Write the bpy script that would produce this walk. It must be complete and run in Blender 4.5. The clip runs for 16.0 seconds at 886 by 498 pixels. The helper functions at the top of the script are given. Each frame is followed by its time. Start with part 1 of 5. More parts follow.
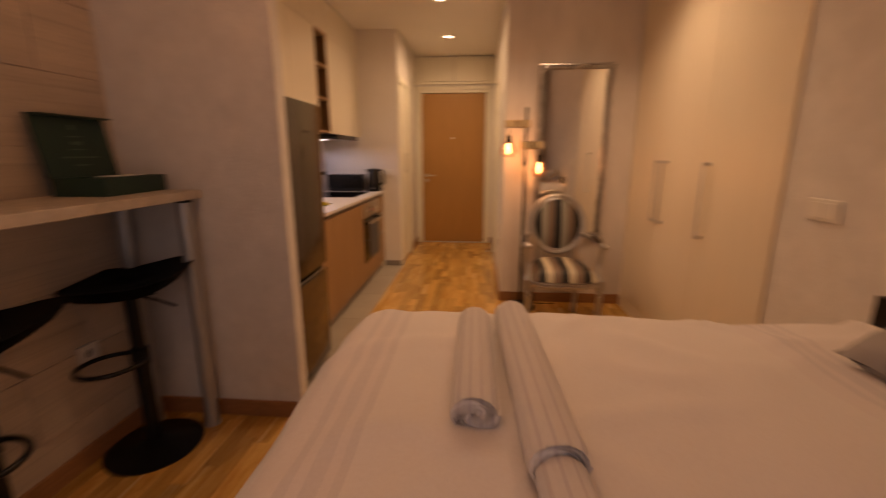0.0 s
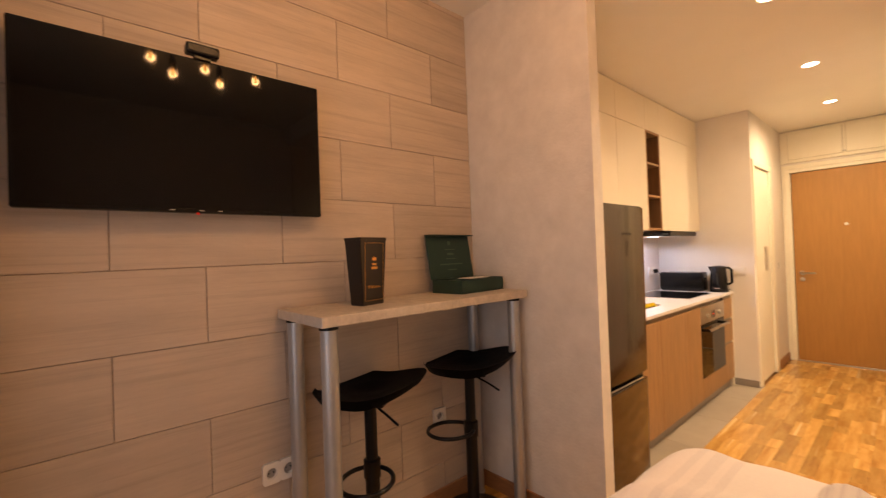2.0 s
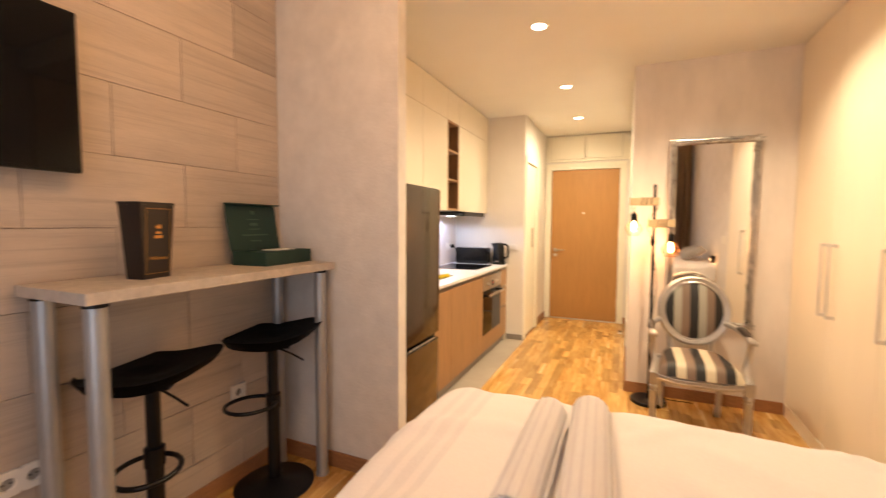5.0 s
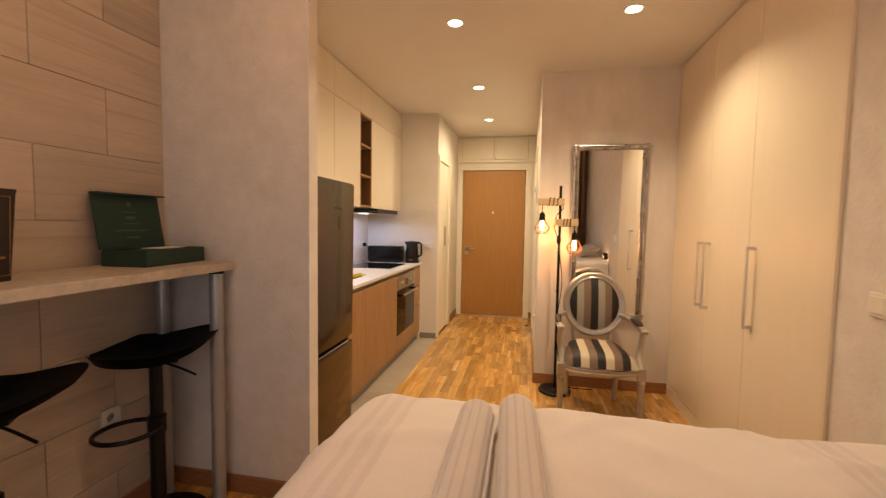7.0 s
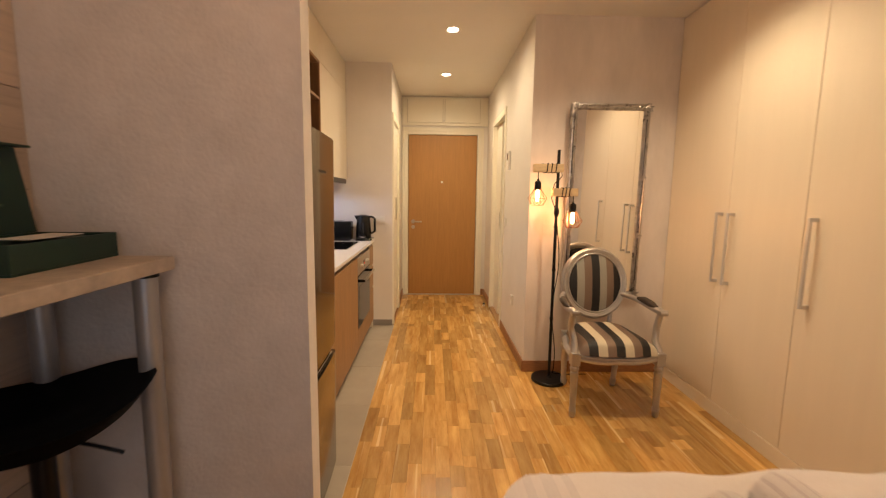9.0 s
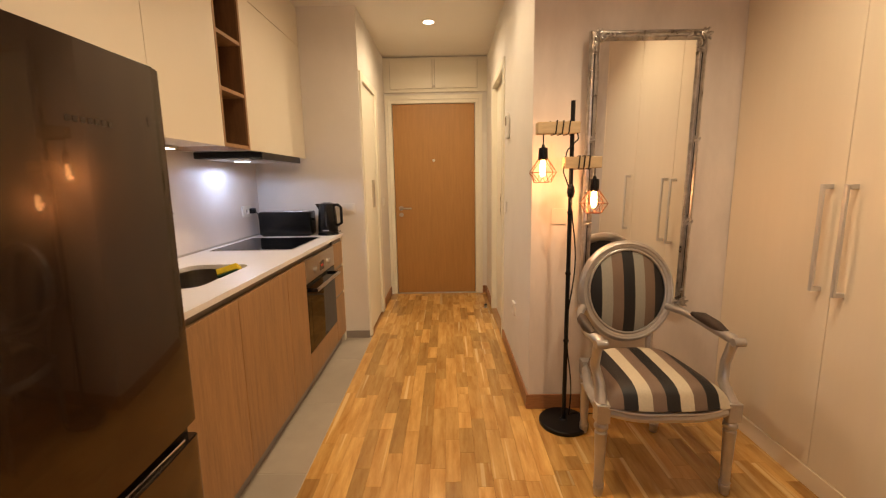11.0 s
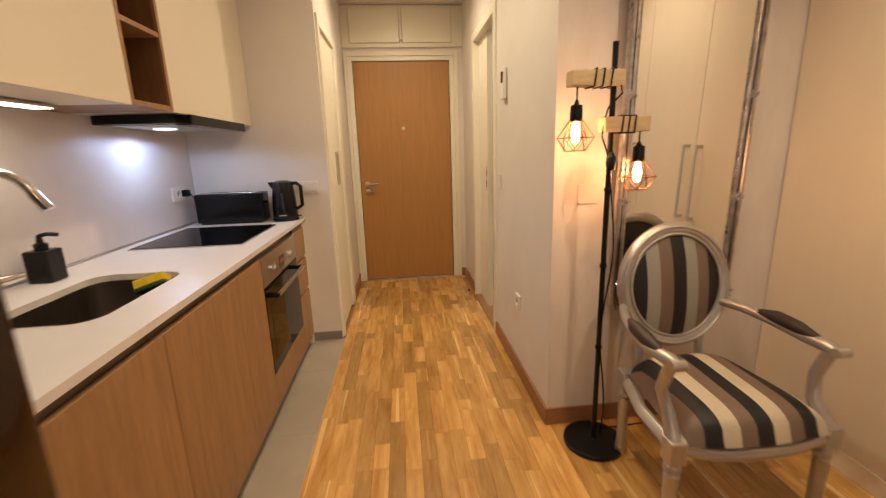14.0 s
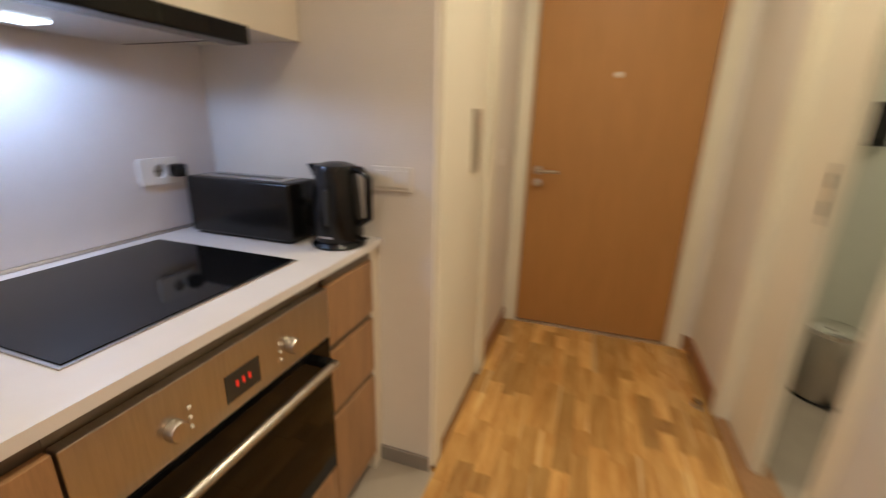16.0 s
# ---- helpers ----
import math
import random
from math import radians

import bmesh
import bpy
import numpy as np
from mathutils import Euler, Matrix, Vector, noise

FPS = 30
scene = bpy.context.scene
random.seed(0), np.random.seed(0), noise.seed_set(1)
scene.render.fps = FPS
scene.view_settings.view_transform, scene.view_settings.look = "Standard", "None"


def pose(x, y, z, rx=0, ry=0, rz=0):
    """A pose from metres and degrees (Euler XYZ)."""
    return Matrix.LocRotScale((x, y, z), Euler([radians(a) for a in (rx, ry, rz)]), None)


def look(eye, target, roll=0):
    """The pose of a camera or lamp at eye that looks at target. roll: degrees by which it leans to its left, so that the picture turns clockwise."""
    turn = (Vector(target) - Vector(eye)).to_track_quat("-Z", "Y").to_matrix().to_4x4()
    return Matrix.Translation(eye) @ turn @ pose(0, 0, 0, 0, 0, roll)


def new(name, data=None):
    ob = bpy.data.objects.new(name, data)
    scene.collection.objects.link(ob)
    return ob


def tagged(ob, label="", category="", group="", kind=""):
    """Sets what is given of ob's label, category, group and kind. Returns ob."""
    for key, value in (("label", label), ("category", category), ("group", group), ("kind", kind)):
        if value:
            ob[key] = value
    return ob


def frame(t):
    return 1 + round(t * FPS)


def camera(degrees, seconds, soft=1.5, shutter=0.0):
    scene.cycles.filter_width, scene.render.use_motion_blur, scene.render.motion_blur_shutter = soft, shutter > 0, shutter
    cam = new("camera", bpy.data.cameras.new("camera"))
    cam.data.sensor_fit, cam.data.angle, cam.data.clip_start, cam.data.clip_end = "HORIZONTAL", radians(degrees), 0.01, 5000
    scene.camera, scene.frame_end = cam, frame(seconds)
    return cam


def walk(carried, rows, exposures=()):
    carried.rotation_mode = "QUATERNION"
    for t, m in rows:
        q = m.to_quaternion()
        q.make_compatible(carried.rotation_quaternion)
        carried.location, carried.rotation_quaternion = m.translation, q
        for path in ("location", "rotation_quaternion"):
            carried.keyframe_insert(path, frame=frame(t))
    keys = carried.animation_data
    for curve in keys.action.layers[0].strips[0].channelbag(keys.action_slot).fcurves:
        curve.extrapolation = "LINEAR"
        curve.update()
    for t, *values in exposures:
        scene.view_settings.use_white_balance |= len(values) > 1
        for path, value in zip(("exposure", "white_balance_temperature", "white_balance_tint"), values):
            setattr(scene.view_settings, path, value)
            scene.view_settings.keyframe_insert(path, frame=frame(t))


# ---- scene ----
cam = camera(92.9, 16.0, soft=1.2, shutter=0.5)
PATH = [
    (0, (0.604, 0.245, 1.284), (0.441, 2.188, 0.839), -0.1),
    (0.5, (0.691, 0.288, 1.297), (-0.209, 2.02, 0.862), 1.0),
    (1, (0.7, 0.297, 1.31), (-0.532, 1.856, 1.08), -0.7),
    (1.5, (0.704, 0.286, 1.322), (-0.658, 1.75, 1.271), -2.2),
    (2, (0.699, 0.279, 1.326), (-0.792, 1.611, 1.349), -2.1),
    (2.5, (0.684, 0.265, 1.333), (-0.908, 1.475, 1.392), -2.0),
    (3, (0.672, 0.252, 1.338), (-0.962, 1.403, 1.406), -1.4),
    (3.5, (0.679, 0.244, 1.346), (-0.903, 1.468, 1.403), -0.3),
    (4, (0.709, 0.236, 1.348), (-0.676, 1.678, 1.398), 0.1),
    (4.5, (0.741, 0.234, 1.344), (-0.405, 1.873, 1.332), 0.1),
    (5, (0.784, 0.225, 1.333), (-0.013, 2.056, 1.212), 0.3),
    (5.2, (0.798, 0.227, 1.329), (0.125, 2.105, 1.198), -0.3),
    (6.25, (0.765, 0.262, 1.325), (0.50, 2.236, 1.175), 0.3),
    (7.3, (0.643, 0.318, 1.319), (0.222, 2.27, 1.203), 1.1),
    (7.5, (0.538, 0.347, 1.303), (0.21, 2.314, 1.158), 2.4),
    (8, (0.257, 0.431, 1.313), (0.286, 2.42, 1.102), 0.0),
    (8.2, (0.208, 0.465, 1.315), (0.263, 2.455, 1.116), 0.6),
    (9.2, (0.115, 0.93, 1.306), (0.165, 2.905, 1.035), 0.8),
    (10.3, (0.216, 1.523, 1.293), (0.265, 3.491, 0.941), 1.2),
    (10.5, (0.266, 1.582, 1.282), (0.244, 3.552, 0.936), 0.8),
    (11, (0.376, 1.646, 1.271), (0.352, 3.62, 0.949), -1.0),
    (11.5, (0.408, 1.648, 1.258), (0.342, 3.622, 0.943), -0.6),
    (12, (0.414, 1.647, 1.247), (0.348, 3.616, 0.899), -1.9),
    (12.5, (0.4, 1.664, 1.242), (0.298, 3.625, 0.86), -1.4),
    (13, (0.364, 1.713, 1.245), (0.261, 3.657, 0.787), -2.0),
    (13.5, (0.298, 1.847, 1.276), (0.307, 3.8, 0.847), -0.1),
    (14, (0.189, 2.148, 1.27), (0.369, 4.087, 0.814), -1.8),
    (14.5, (0.214, 2.542, 1.288), (0.262, 4.496, 0.866), -0.3),
    (15, (0.214, 2.947, 1.286), (0.207, 4.902, 0.862), -0.5),
    (15.5, (0.205, 3.338, 1.271), (0.262, 5.241, 0.658), -1.8),
    (16, (0.154, 3.792, 1.245), (-0.464, 5.601, 0.654), 1.4),
]
EXPOSURES = [
    (0, -1.72, 8600, 35), (0.5, -1.44, 8300, 29), (1, -1.20, 8100, 26), (1.5, -0.84, 7800, 23), (2, -0.44, 7500, 20), (2.5, -0.27, 7100, 16),
    (3.5, -0.04, 6500, 12), (5, -0.04, 6400, 10), (7.5, -0.93, 6800, 14), (8.2, -0.89, 6600, 13), (10.3, -1.04, 6650, 14), (13, -1.03, 6450, 13),
    (14, -1.10, 6200, 12), (14.5, -1.13, 6050, 12), (15, -1.14, 6000, 12), (15.5, -1.12, 5700, 8), (16, -1.19, 5600, 7),
]
walk(cam, [(t, look(eye, target, roll)) for t, eye, target, roll in PATH], EXPOSURES)

# ---- world and lamps ----
world = bpy.data.worlds.new("dusk")
scene.world = world
world.use_nodes = True
wn = world.node_tree.nodes
sky = wn.new("ShaderNodeTexSky")
sky.sky_type, sky.sun_disc, sky.sun_elevation, sky.sun_rotation = "NISHITA", False, radians(6), radians(200)
wn["Background"].inputs["Strength"].default_value = 0.05
world.node_tree.links.new(sky.outputs[0], wn["Background"].inputs["Color"])

WARM, AMBER, SPOT_WHITE, COOL = (1.0, 0.56, 0.24), (1.0, 0.43, 0.16), (1.0, 0.79, 0.50), (0.56, 0.69, 1.0)


def point_lamp(name, at, watts, colour, radius):
    d = bpy.data.lights.new(name, "POINT")
    d.energy, d.color, d.shadow_soft_size = watts, colour, radius
    ob = new(name, d)
    ob.location = at
    return ob


def spot_lamp(name, at, watts, colour, angle, blend, radius=0.03, tilt=(0, 0)):
    d = bpy.data.lights.new(name, "SPOT")
    d.energy, d.color, d.spot_size, d.spot_blend, d.shadow_soft_size = watts, colour, radians(angle), blend, radius
    ob = new(name, d)
    ob.location = at
    ob.rotation_euler = (radians(tilt[0]), radians(tilt[1]), 0)
    return ob


def area_lamp(name, at, sx, sy, watts, colour, rot):
    d = bpy.data.lights.new(name, "AREA")
    d.shape, d.size, d.size_y, d.energy, d.color = "RECTANGLE", sx, sy, watts, colour
    ob = new(name, d)
    ob.location = at
    ob.rotation_euler = [radians(a) for a in rot]
    return ob


CEIL, CEIL_HIGH = 2.545, 2.71
SPOTS = [(0.255, 2.90), (0.258, 4.14), (0.245, 5.32), (1.275, 2.895)]
BULBS = [(0.28, 0.655), (0.455, 0.79), (0.28, 0.93), (0.455, 1.055), (0.28, 1.225)]
BULB_Z = 2.50
for sx, sy in SPOTS:
    spot_lamp("spot_light", (sx, sy, CEIL - 0.012), 108 if sy < 4 else 98 if sy < 5 else 128, SPOT_WHITE, 134 if sy < 4 else 174, 0.7 if sy < 4 else 1.0, 0.022)
for bx, by in BULBS:
    point_lamp("chandelier_light", (bx, by, BULB_Z), 5.5, WARM, 0.02)
for lx, lz in ((0.833, 1.30), (1.081, 1.15)):
    point_lamp("floor_lamp_light", (lx, 3.695, lz), 4.6, AMBER, 0.02)
spot_lamp("hood_light", (-0.93, 4.38, 1.398), 17, COOL, 174, 0.25, 0.03)
spot_lamp("cabinet_light", (-0.96, 3.55, 1.44), 9, SPOT_WHITE, 130, 0.8, 0.03)
point_lamp("bedside_light", (1.822, 1.50, 0.815), 1.8, AMBER, 0.03)
point_lamp("bathroom_light", (1.6, 5.3, 2.35), 48, (1.0, 0.82, 0.56), 0.12)
area_lamp("window_daylight", (0.5, -0.28, 1.35), 2.0, 1.9, 17, (0.86, 0.86, 0.92), (90, 0, 0))

# ---- materials ----
def mat(name, base, rough=0.5, metal=0.0, vary=0.0, scale=8.0, bump=0.0, bump_scale=60.0, stretch=(1, 1, 1), spec=0.5,
        per=None, coat=0.0, dark=None, grain=0.0, wear=0.15, pale=None, streak=0.0):
    """Procedural surface: two scales of noise over the base colour, roughness variation and a fine relief."""
    m = bpy.data.materials.new(name)
    m.use_nodes = True
    t = m.node_tree
    n, l = t.nodes, t.links
    b = n["Principled BSDF"]
    b.inputs["Roughness"].default_value, b.inputs["Metallic"].default_value = rough, metal
    b.inputs["Specular IOR Level"].default_value = spec
    b.inputs["Coat Weight"].default_value = coat
    tc, mp = n.new("ShaderNodeTexCoord"), n.new("ShaderNodeMapping")
    mp.inputs["Scale"].default_value = stretch
    l.new(tc.outputs["Object"], mp.inputs["Vector"])
    vec = mp.outputs["Vector"]
    if per:
        if per == "object":
            rnd = n.new("ShaderNodeObjectInfo").outputs["Random"]
        else:
            rnd = n.new("ShaderNodeNewGeometry").outputs["Random Per Island"]
        off = n.new("ShaderNodeVectorMath")
        off.operation = "MULTIPLY_ADD"
        comb = n.new("ShaderNodeCombineXYZ")
        for i in range(3):
            l.new(rnd, comb.inputs[i])
        off.inputs[1].default_value = (37.0, 53.0, 71.0)
        l.new(comb.outputs[0], off.inputs[0])
        l.new(vec, off.inputs[2])
        vec = off.outputs[0]
    a = n.new("ShaderNodeTexNoise")
    a.inputs["Scale"].default_value, a.inputs["Detail"].default_value, a.inputs["Roughness"].default_value = scale, 6, 0.6
    l.new(vec, a.inputs["Vector"])
    f = n.new("ShaderNodeTexNoise")
    f.inputs["Scale"].default_value, f.inputs["Detail"].default_value = bump_scale, 3
    l.new(vec, f.inputs["Vector"])
    low = dark or tuple(c * (1 - vary) for c in base)
    high = tuple(min(1, c * (1 + vary * 0.5)) for c in base)
    ramp = n.new("ShaderNodeValToRGB")
    ramp.color_ramp.elements[0].position, ramp.color_ramp.elements[1].position = 0.3, 0.7
    ramp.color_ramp.elements[0].color, ramp.color_ramp.elements[1].color = (*low, 1), (*high, 1)
    l.new(a.outputs["Fac"], ramp.inputs["Fac"])
    col = ramp.outputs["Color"]
    if pale or streak:
        sm, sn, sr, sx = n.new("ShaderNodeMapping"), n.new("ShaderNodeTexNoise"), n.new("ShaderNodeValToRGB"), n.new("ShaderNodeMix")
        sm.inputs["Scale"].default_value = (2.6, 0.45, 1) if pale else (1, 0.55, 5.0)
        l.new(vec, sm.inputs["Vector"])
        l.new(sm.outputs["Vector"], sn.inputs["Vector"])
        sn.inputs["Scale"].default_value, sn.inputs["Detail"].default_value = 2.2 if pale else 1.6, 4 if pale else 9
        sn.inputs["Roughness"].default_value = 0.45 if pale else 0.7
        sr.color_ramp.elements[0].position, sr.color_ramp.elements[1].position = (0.63, 0.69) if pale else (0.50, 0.72)
        l.new(sn.outputs["Fac"], sr.inputs["Fac"])
        sf = n.new("ShaderNodeMath")
        sf.operation = "MULTIPLY"
        sf.inputs[1].default_value = 0.75 if pale else streak
        l.new(sr.outputs["Color"], sf.inputs[0])
        sx.data_type = "RGBA"
        l.new(sf.outputs[0], sx.inputs["Factor"])
        l.new(col, sx.inputs["A"])
        sx.inputs["B"].default_value = (*(pale or tuple(c * 0.55 for c in base)), 1)
        col = sx.outputs["Result"]
    if grain:
        mx = n.new("ShaderNodeMix")
        mx.data_type, mx.blend_type = "RGBA", "MULTIPLY"
        mx.inputs["Factor"].default_value = grain
        l.new(col, mx.inputs["A"])
        l.new(f.outputs["Fac"], mx.inputs["B"])
        col = mx.outputs["Result"]
    if per:
        hsv = n.new("ShaderNodeHueSaturation")
        mr = n.new("ShaderNodeMapRange")
        mr.inputs["To Min"].default_value, mr.inputs["To Max"].default_value = 1 - wear * 2, 1 + wear
        l.new(rnd, mr.inputs["Value"])
        l.new(mr.outputs[0], hsv.inputs["Value"])
        l.new(col, hsv.inputs["Color"])
        col = hsv.outputs["Color"]
    l.new(col, b.inputs["Base Color"])
    rr = n.new("ShaderNodeMapRange")
    rr.inputs["To Min"].default_value, rr.inputs["To Max"].default_value = max(0.02, rough * 0.92), min(1, rough * 1.08)
    l.new(a.outputs["Fac"], rr.inputs["Value"])
    l.new(rr.outputs[0], b.inputs["Roughness"])
    if bump:
        bp = n.new("ShaderNodeBump")
        bp.inputs["Strength"].default_value, bp.inputs["Distance"].default_value = bump, 0.004
        l.new(f.outputs["Fac"], bp.inputs["Height"])
        l.new(bp.outputs[0], b.inputs["Normal"])
    return m


def glow(name, colour, strength):
    m = bpy.data.materials.new(name)
    m.use_nodes = True
    b = m.node_tree.nodes["Principled BSDF"]
    b.inputs["Base Color"].default_value = (*colour, 1)
    b.inputs["Emission Color"].default_value, b.inputs["Emission Strength"].default_value = (*colour, 1), strength
    return m


def glass(name, colour=(1, 1, 1), rough=0.0):
    m = bpy.data.materials.new(name)
    m.use_nodes = True
    b = m.node_tree.nodes["Principled BSDF"]
    b.inputs["Base Color"].default_value = (*colour, 1)
    b.inputs["Transmission Weight"].default_value, b.inputs["Roughness"].default_value = 1.0, rough
    return m


def stripes(name, bands, axis, period, rough=0.75, sheen=0.2, origin=0.0, bump=0.25):
    """Woven cloth with bands (start, colour) across one object axis."""
    m = mat(name, (0.5, 0.5, 0.5), rough, bump=bump, bump_scale=420)
    t = m.node_tree
    n, l = t.nodes, t.links
    b = n["Principled BSDF"]
    b.inputs["Sheen Weight"].default_value = sheen
    tc, sep, ma, fr = n.new("ShaderNodeTexCoord"), n.new("ShaderNodeSeparateXYZ"), n.new("ShaderNodeMath"), n.new("ShaderNodeMath")
    l.new(tc.outputs["Object"], sep.inputs[0])
    ma.operation, fr.operation = "MULTIPLY_ADD", "FRACT"
    ma.inputs[1].default_value, ma.inputs[2].default_value = 1 / period, origin
    l.new(sep.outputs["XYZ".index(axis)], ma.inputs[0])
    l.new(ma.outputs[0], fr.inputs[0])
    ramp = n.new("ShaderNodeValToRGB")
    ramp.color_ramp.interpolation = "CONSTANT"
    while len(ramp.color_ramp.elements) < len(bands):
        ramp.color_ramp.elements.new(0.5)
    for e, (p, c) in zip(ramp.color_ramp.elements, bands):
        e.position, e.color = p, (*c, 1)
    l.new(fr.outputs[0], ramp.inputs["Fac"])
    nz, mx = n.new("ShaderNodeTexNoise"), n.new("ShaderNodeMix")
    nz.inputs["Scale"].default_value = 130
    l.new(tc.outputs["Object"], nz.inputs["Vector"])
    mx.data_type, mx.blend_type, mx.inputs["Factor"].default_value = "RGBA", "OVERLAY", 0.12
    l.new(ramp.outputs["Color"], mx.inputs["A"])
    l.new(nz.outputs["Fac"], mx.inputs["B"])
    l.new(mx.outputs["Result"], b.inputs["Base Color"])
    return m


def chevron(name):
    """Curtain cloth with a woven zigzag."""
    m = mat(name, (0.4, 0.3, 0.2), 0.85, bump=0.2, bump_scale=500)
    t = m.node_tree
    n, l = t.nodes, t.links
    b = n["Principled BSDF"]
    uv, sep = n.new("ShaderNodeTexCoord"), n.new("ShaderNodeSeparateXYZ")
    l.new(uv.outputs["UV"], sep.inputs[0])

    def op(kind, a, c=None):
        k = n.new("ShaderNodeMath")
        k.operation = kind
        for i, v in enumerate((a, c)):
            if v is None:
                continue
            if isinstance(v, (int, float)):
                k.inputs[i].default_value = v
            else:
                l.new(v, k.inputs[i])
        return k.outputs[0]

    zig = op("PINGPONG", op("MULTIPLY", sep.outputs["X"], 64.0), 0.5)
    band = op("FRACT", op("ADD", op("MULTIPLY", sep.outputs["Y"], 106.0), op("MULTIPLY", zig, 0.9)))
    ramp = n.new("ShaderNodeValToRGB")
    ramp.color_ramp.interpolation = "CONSTANT"
    ramp.color_ramp.elements[0].color = (0.50, 0.37, 0.26, 1)
    ramp.color_ramp.elements[1].position, ramp.color_ramp.elements[1].color = 0.5, (0.25, 0.155, 0.10, 1)
    l.new(band, ramp.inputs["Fac"])
    l.new(ramp.outputs["Color"], b.inputs["Base Color"])
    return m


plaster = mat("wall_paint", (0.74, 0.70, 0.65), 0.85, vary=0.05, scale=3, bump=0.25, bump_scale=140)
plaster_white = mat("ceiling_paint", (0.80, 0.77, 0.71), 0.9, vary=0.03, scale=2, bump=0.12, bump_scale=120)
textured_paint = mat("textured_wall_paint", (0.70, 0.67, 0.65), 0.8, vary=0.10, scale=9, bump=0.5, bump_scale=70)
wallpaper = mat("marbled_wall_paint", (0.72, 0.66, 0.62), 0.75, vary=0.14, scale=5, bump=0.3, bump_scale=40, stretch=(1, 1, 0.35))
pale_grout = mat("pale_floor_grout", (0.50, 0.45, 0.38), 0.95, vary=0.15, scale=30)
grout = mat("grout", (0.46, 0.375, 0.305), 0.95, vary=0.2, scale=30)
wall_tile = mat("wood_look_wall_tile", (0.56, 0.465, 0.385), 0.42, vary=0.16, scale=2.4, bump=0.14, bump_scale=30, stretch=(1, 0.8, 5), per="object", wear=0.05, grain=0.10, streak=0.55)
oak_piece = mat("oak_strip", (0.62, 0.372, 0.118), 0.24, vary=0.34, dark=(0.45, 0.215, 0.052), scale=5, bump=0.1, bump_scale=60, stretch=(5, 0.7, 1), per="object", wear=0.17, grain=0.2, coat=0.25, pale=(0.84, 0.60, 0.28))
oak_floor = mat("oak_floor", (0.62, 0.372, 0.118), 0.24, vary=0.34, dark=(0.45, 0.215, 0.052), scale=5, bump=0.1, bump_scale=60, stretch=(5, 0.7, 1), per="island", wear=0.17, grain=0.2, coat=0.25, pale=(0.84, 0.60, 0.28))
floor_joint = mat("floor_joint", (0.30, 0.15, 0.045), 0.9)
floor_tile = mat("grey_floor_tile", (0.36, 0.31, 0.25), 0.5, vary=0.10, scale=5, bump=0.1, bump_scale=50, per="object", wear=0.04)
oak_trim = mat("oak_skirting", (0.36, 0.17, 0.075), 0.45, vary=0.22, scale=6, bump=0.08, stretch=(3, 3, 14), grain=0.2)
grey_trim = mat("grey_tile_skirting", (0.25, 0.22, 0.20), 0.5, vary=0.1)
oak_front = mat("oak_cabinet_front", (0.385, 0.213, 0.095), 0.5, vary=0.26, scale=5, bump=0.12, bump_scale=40, stretch=(9, 9, 0.7), grain=0.28)
door_veneer = mat("beech_door_veneer", (0.43, 0.215, 0.065), 0.42, vary=0.10, scale=5, bump=0.04, bump_scale=60, stretch=(10, 10, 0.8), grain=0.07)
cream = mat("cream_lacquer", (0.76, 0.69, 0.57), 0.42, vary=0.03, scale=2, bump=0.04, bump_scale=40)
cream_wood = mat("cream_wardrobe_front", (0.78, 0.69, 0.56), 0.38, vary=0.022, scale=3, bump=0.04, bump_scale=30, stretch=(6, 6, 0.6), grain=0.012)
white_gloss = mat("white_paint", (0.82, 0.78, 0.66), 0.35, vary=0.03, scale=3, bump=0.03)
quartz = mat("white_quartz", (0.70, 0.665, 0.66), 0.30, vary=0.03, scale=14, bump=0.02)
splash = mat("splashback_tile", (0.68, 0.63, 0.61), 0.3, vary=0.06, scale=4, bump=0.04)
oak_darker = mat("oak_niche_darker", (0.24, 0.125, 0.055), 0.55, vary=0.25, scale=6, stretch=(8, 8, 1), grain=0.3)
black_gloss = mat("black_glass", (0.003, 0.003, 0.0035), 0.06, spec=0.22, vary=0.2, scale=3)
tv_glass = mat("screen_glass", (0.002, 0.002, 0.0025), 0.045, spec=0.2, vary=0.2, scale=2)
black_plastic = mat("black_plastic", (0.006, 0.006, 0.0065), 0.26, spec=0.3, vary=0.3, scale=20, bump=0.06, bump_scale=200)
black_leather = mat("black_leatherette", (0.002, 0.002, 0.0025), 0.55, spec=0.06, vary=0.3, scale=25, bump=0.35, bump_scale=260)
black_metal = mat("black_metal", (0.005, 0.005, 0.006), 0.32, spec=0.3, vary=0.3, scale=30)
fridge_steel = mat("dark_steel", (0.068, 0.046, 0.031), 0.20, metal=0.95, coat=0.4, vary=0.10, scale=4, stretch=(1, 6, 0.5))
steel = mat("brushed_steel", (0.55, 0.51, 0.46), 0.30, metal=1.0, vary=0.1, scale=10, stretch=(1, 12, 1))
badge_grey = mat("dark_badge_metal", (0.055, 0.042, 0.032), 0.35, metal=0.6)
# White paint darkened to draw the shade in the cupboard door gaps.
reveal_paint = mat("shaded_reveal_paint", (0.52, 0.48, 0.40), 0.6)
grip_metal = mat("bronzed_grip_metal", (0.20, 0.165, 0.13), 0.35, metal=0.8, vary=0.1)
chrome = mat("chrome", (0.72, 0.70, 0.68), 0.10, metal=1.0, vary=0.05)
grey_leg = mat("grey_metal_leg", (0.42, 0.43, 0.45), 0.38, metal=0.55, vary=0.08, scale=12)
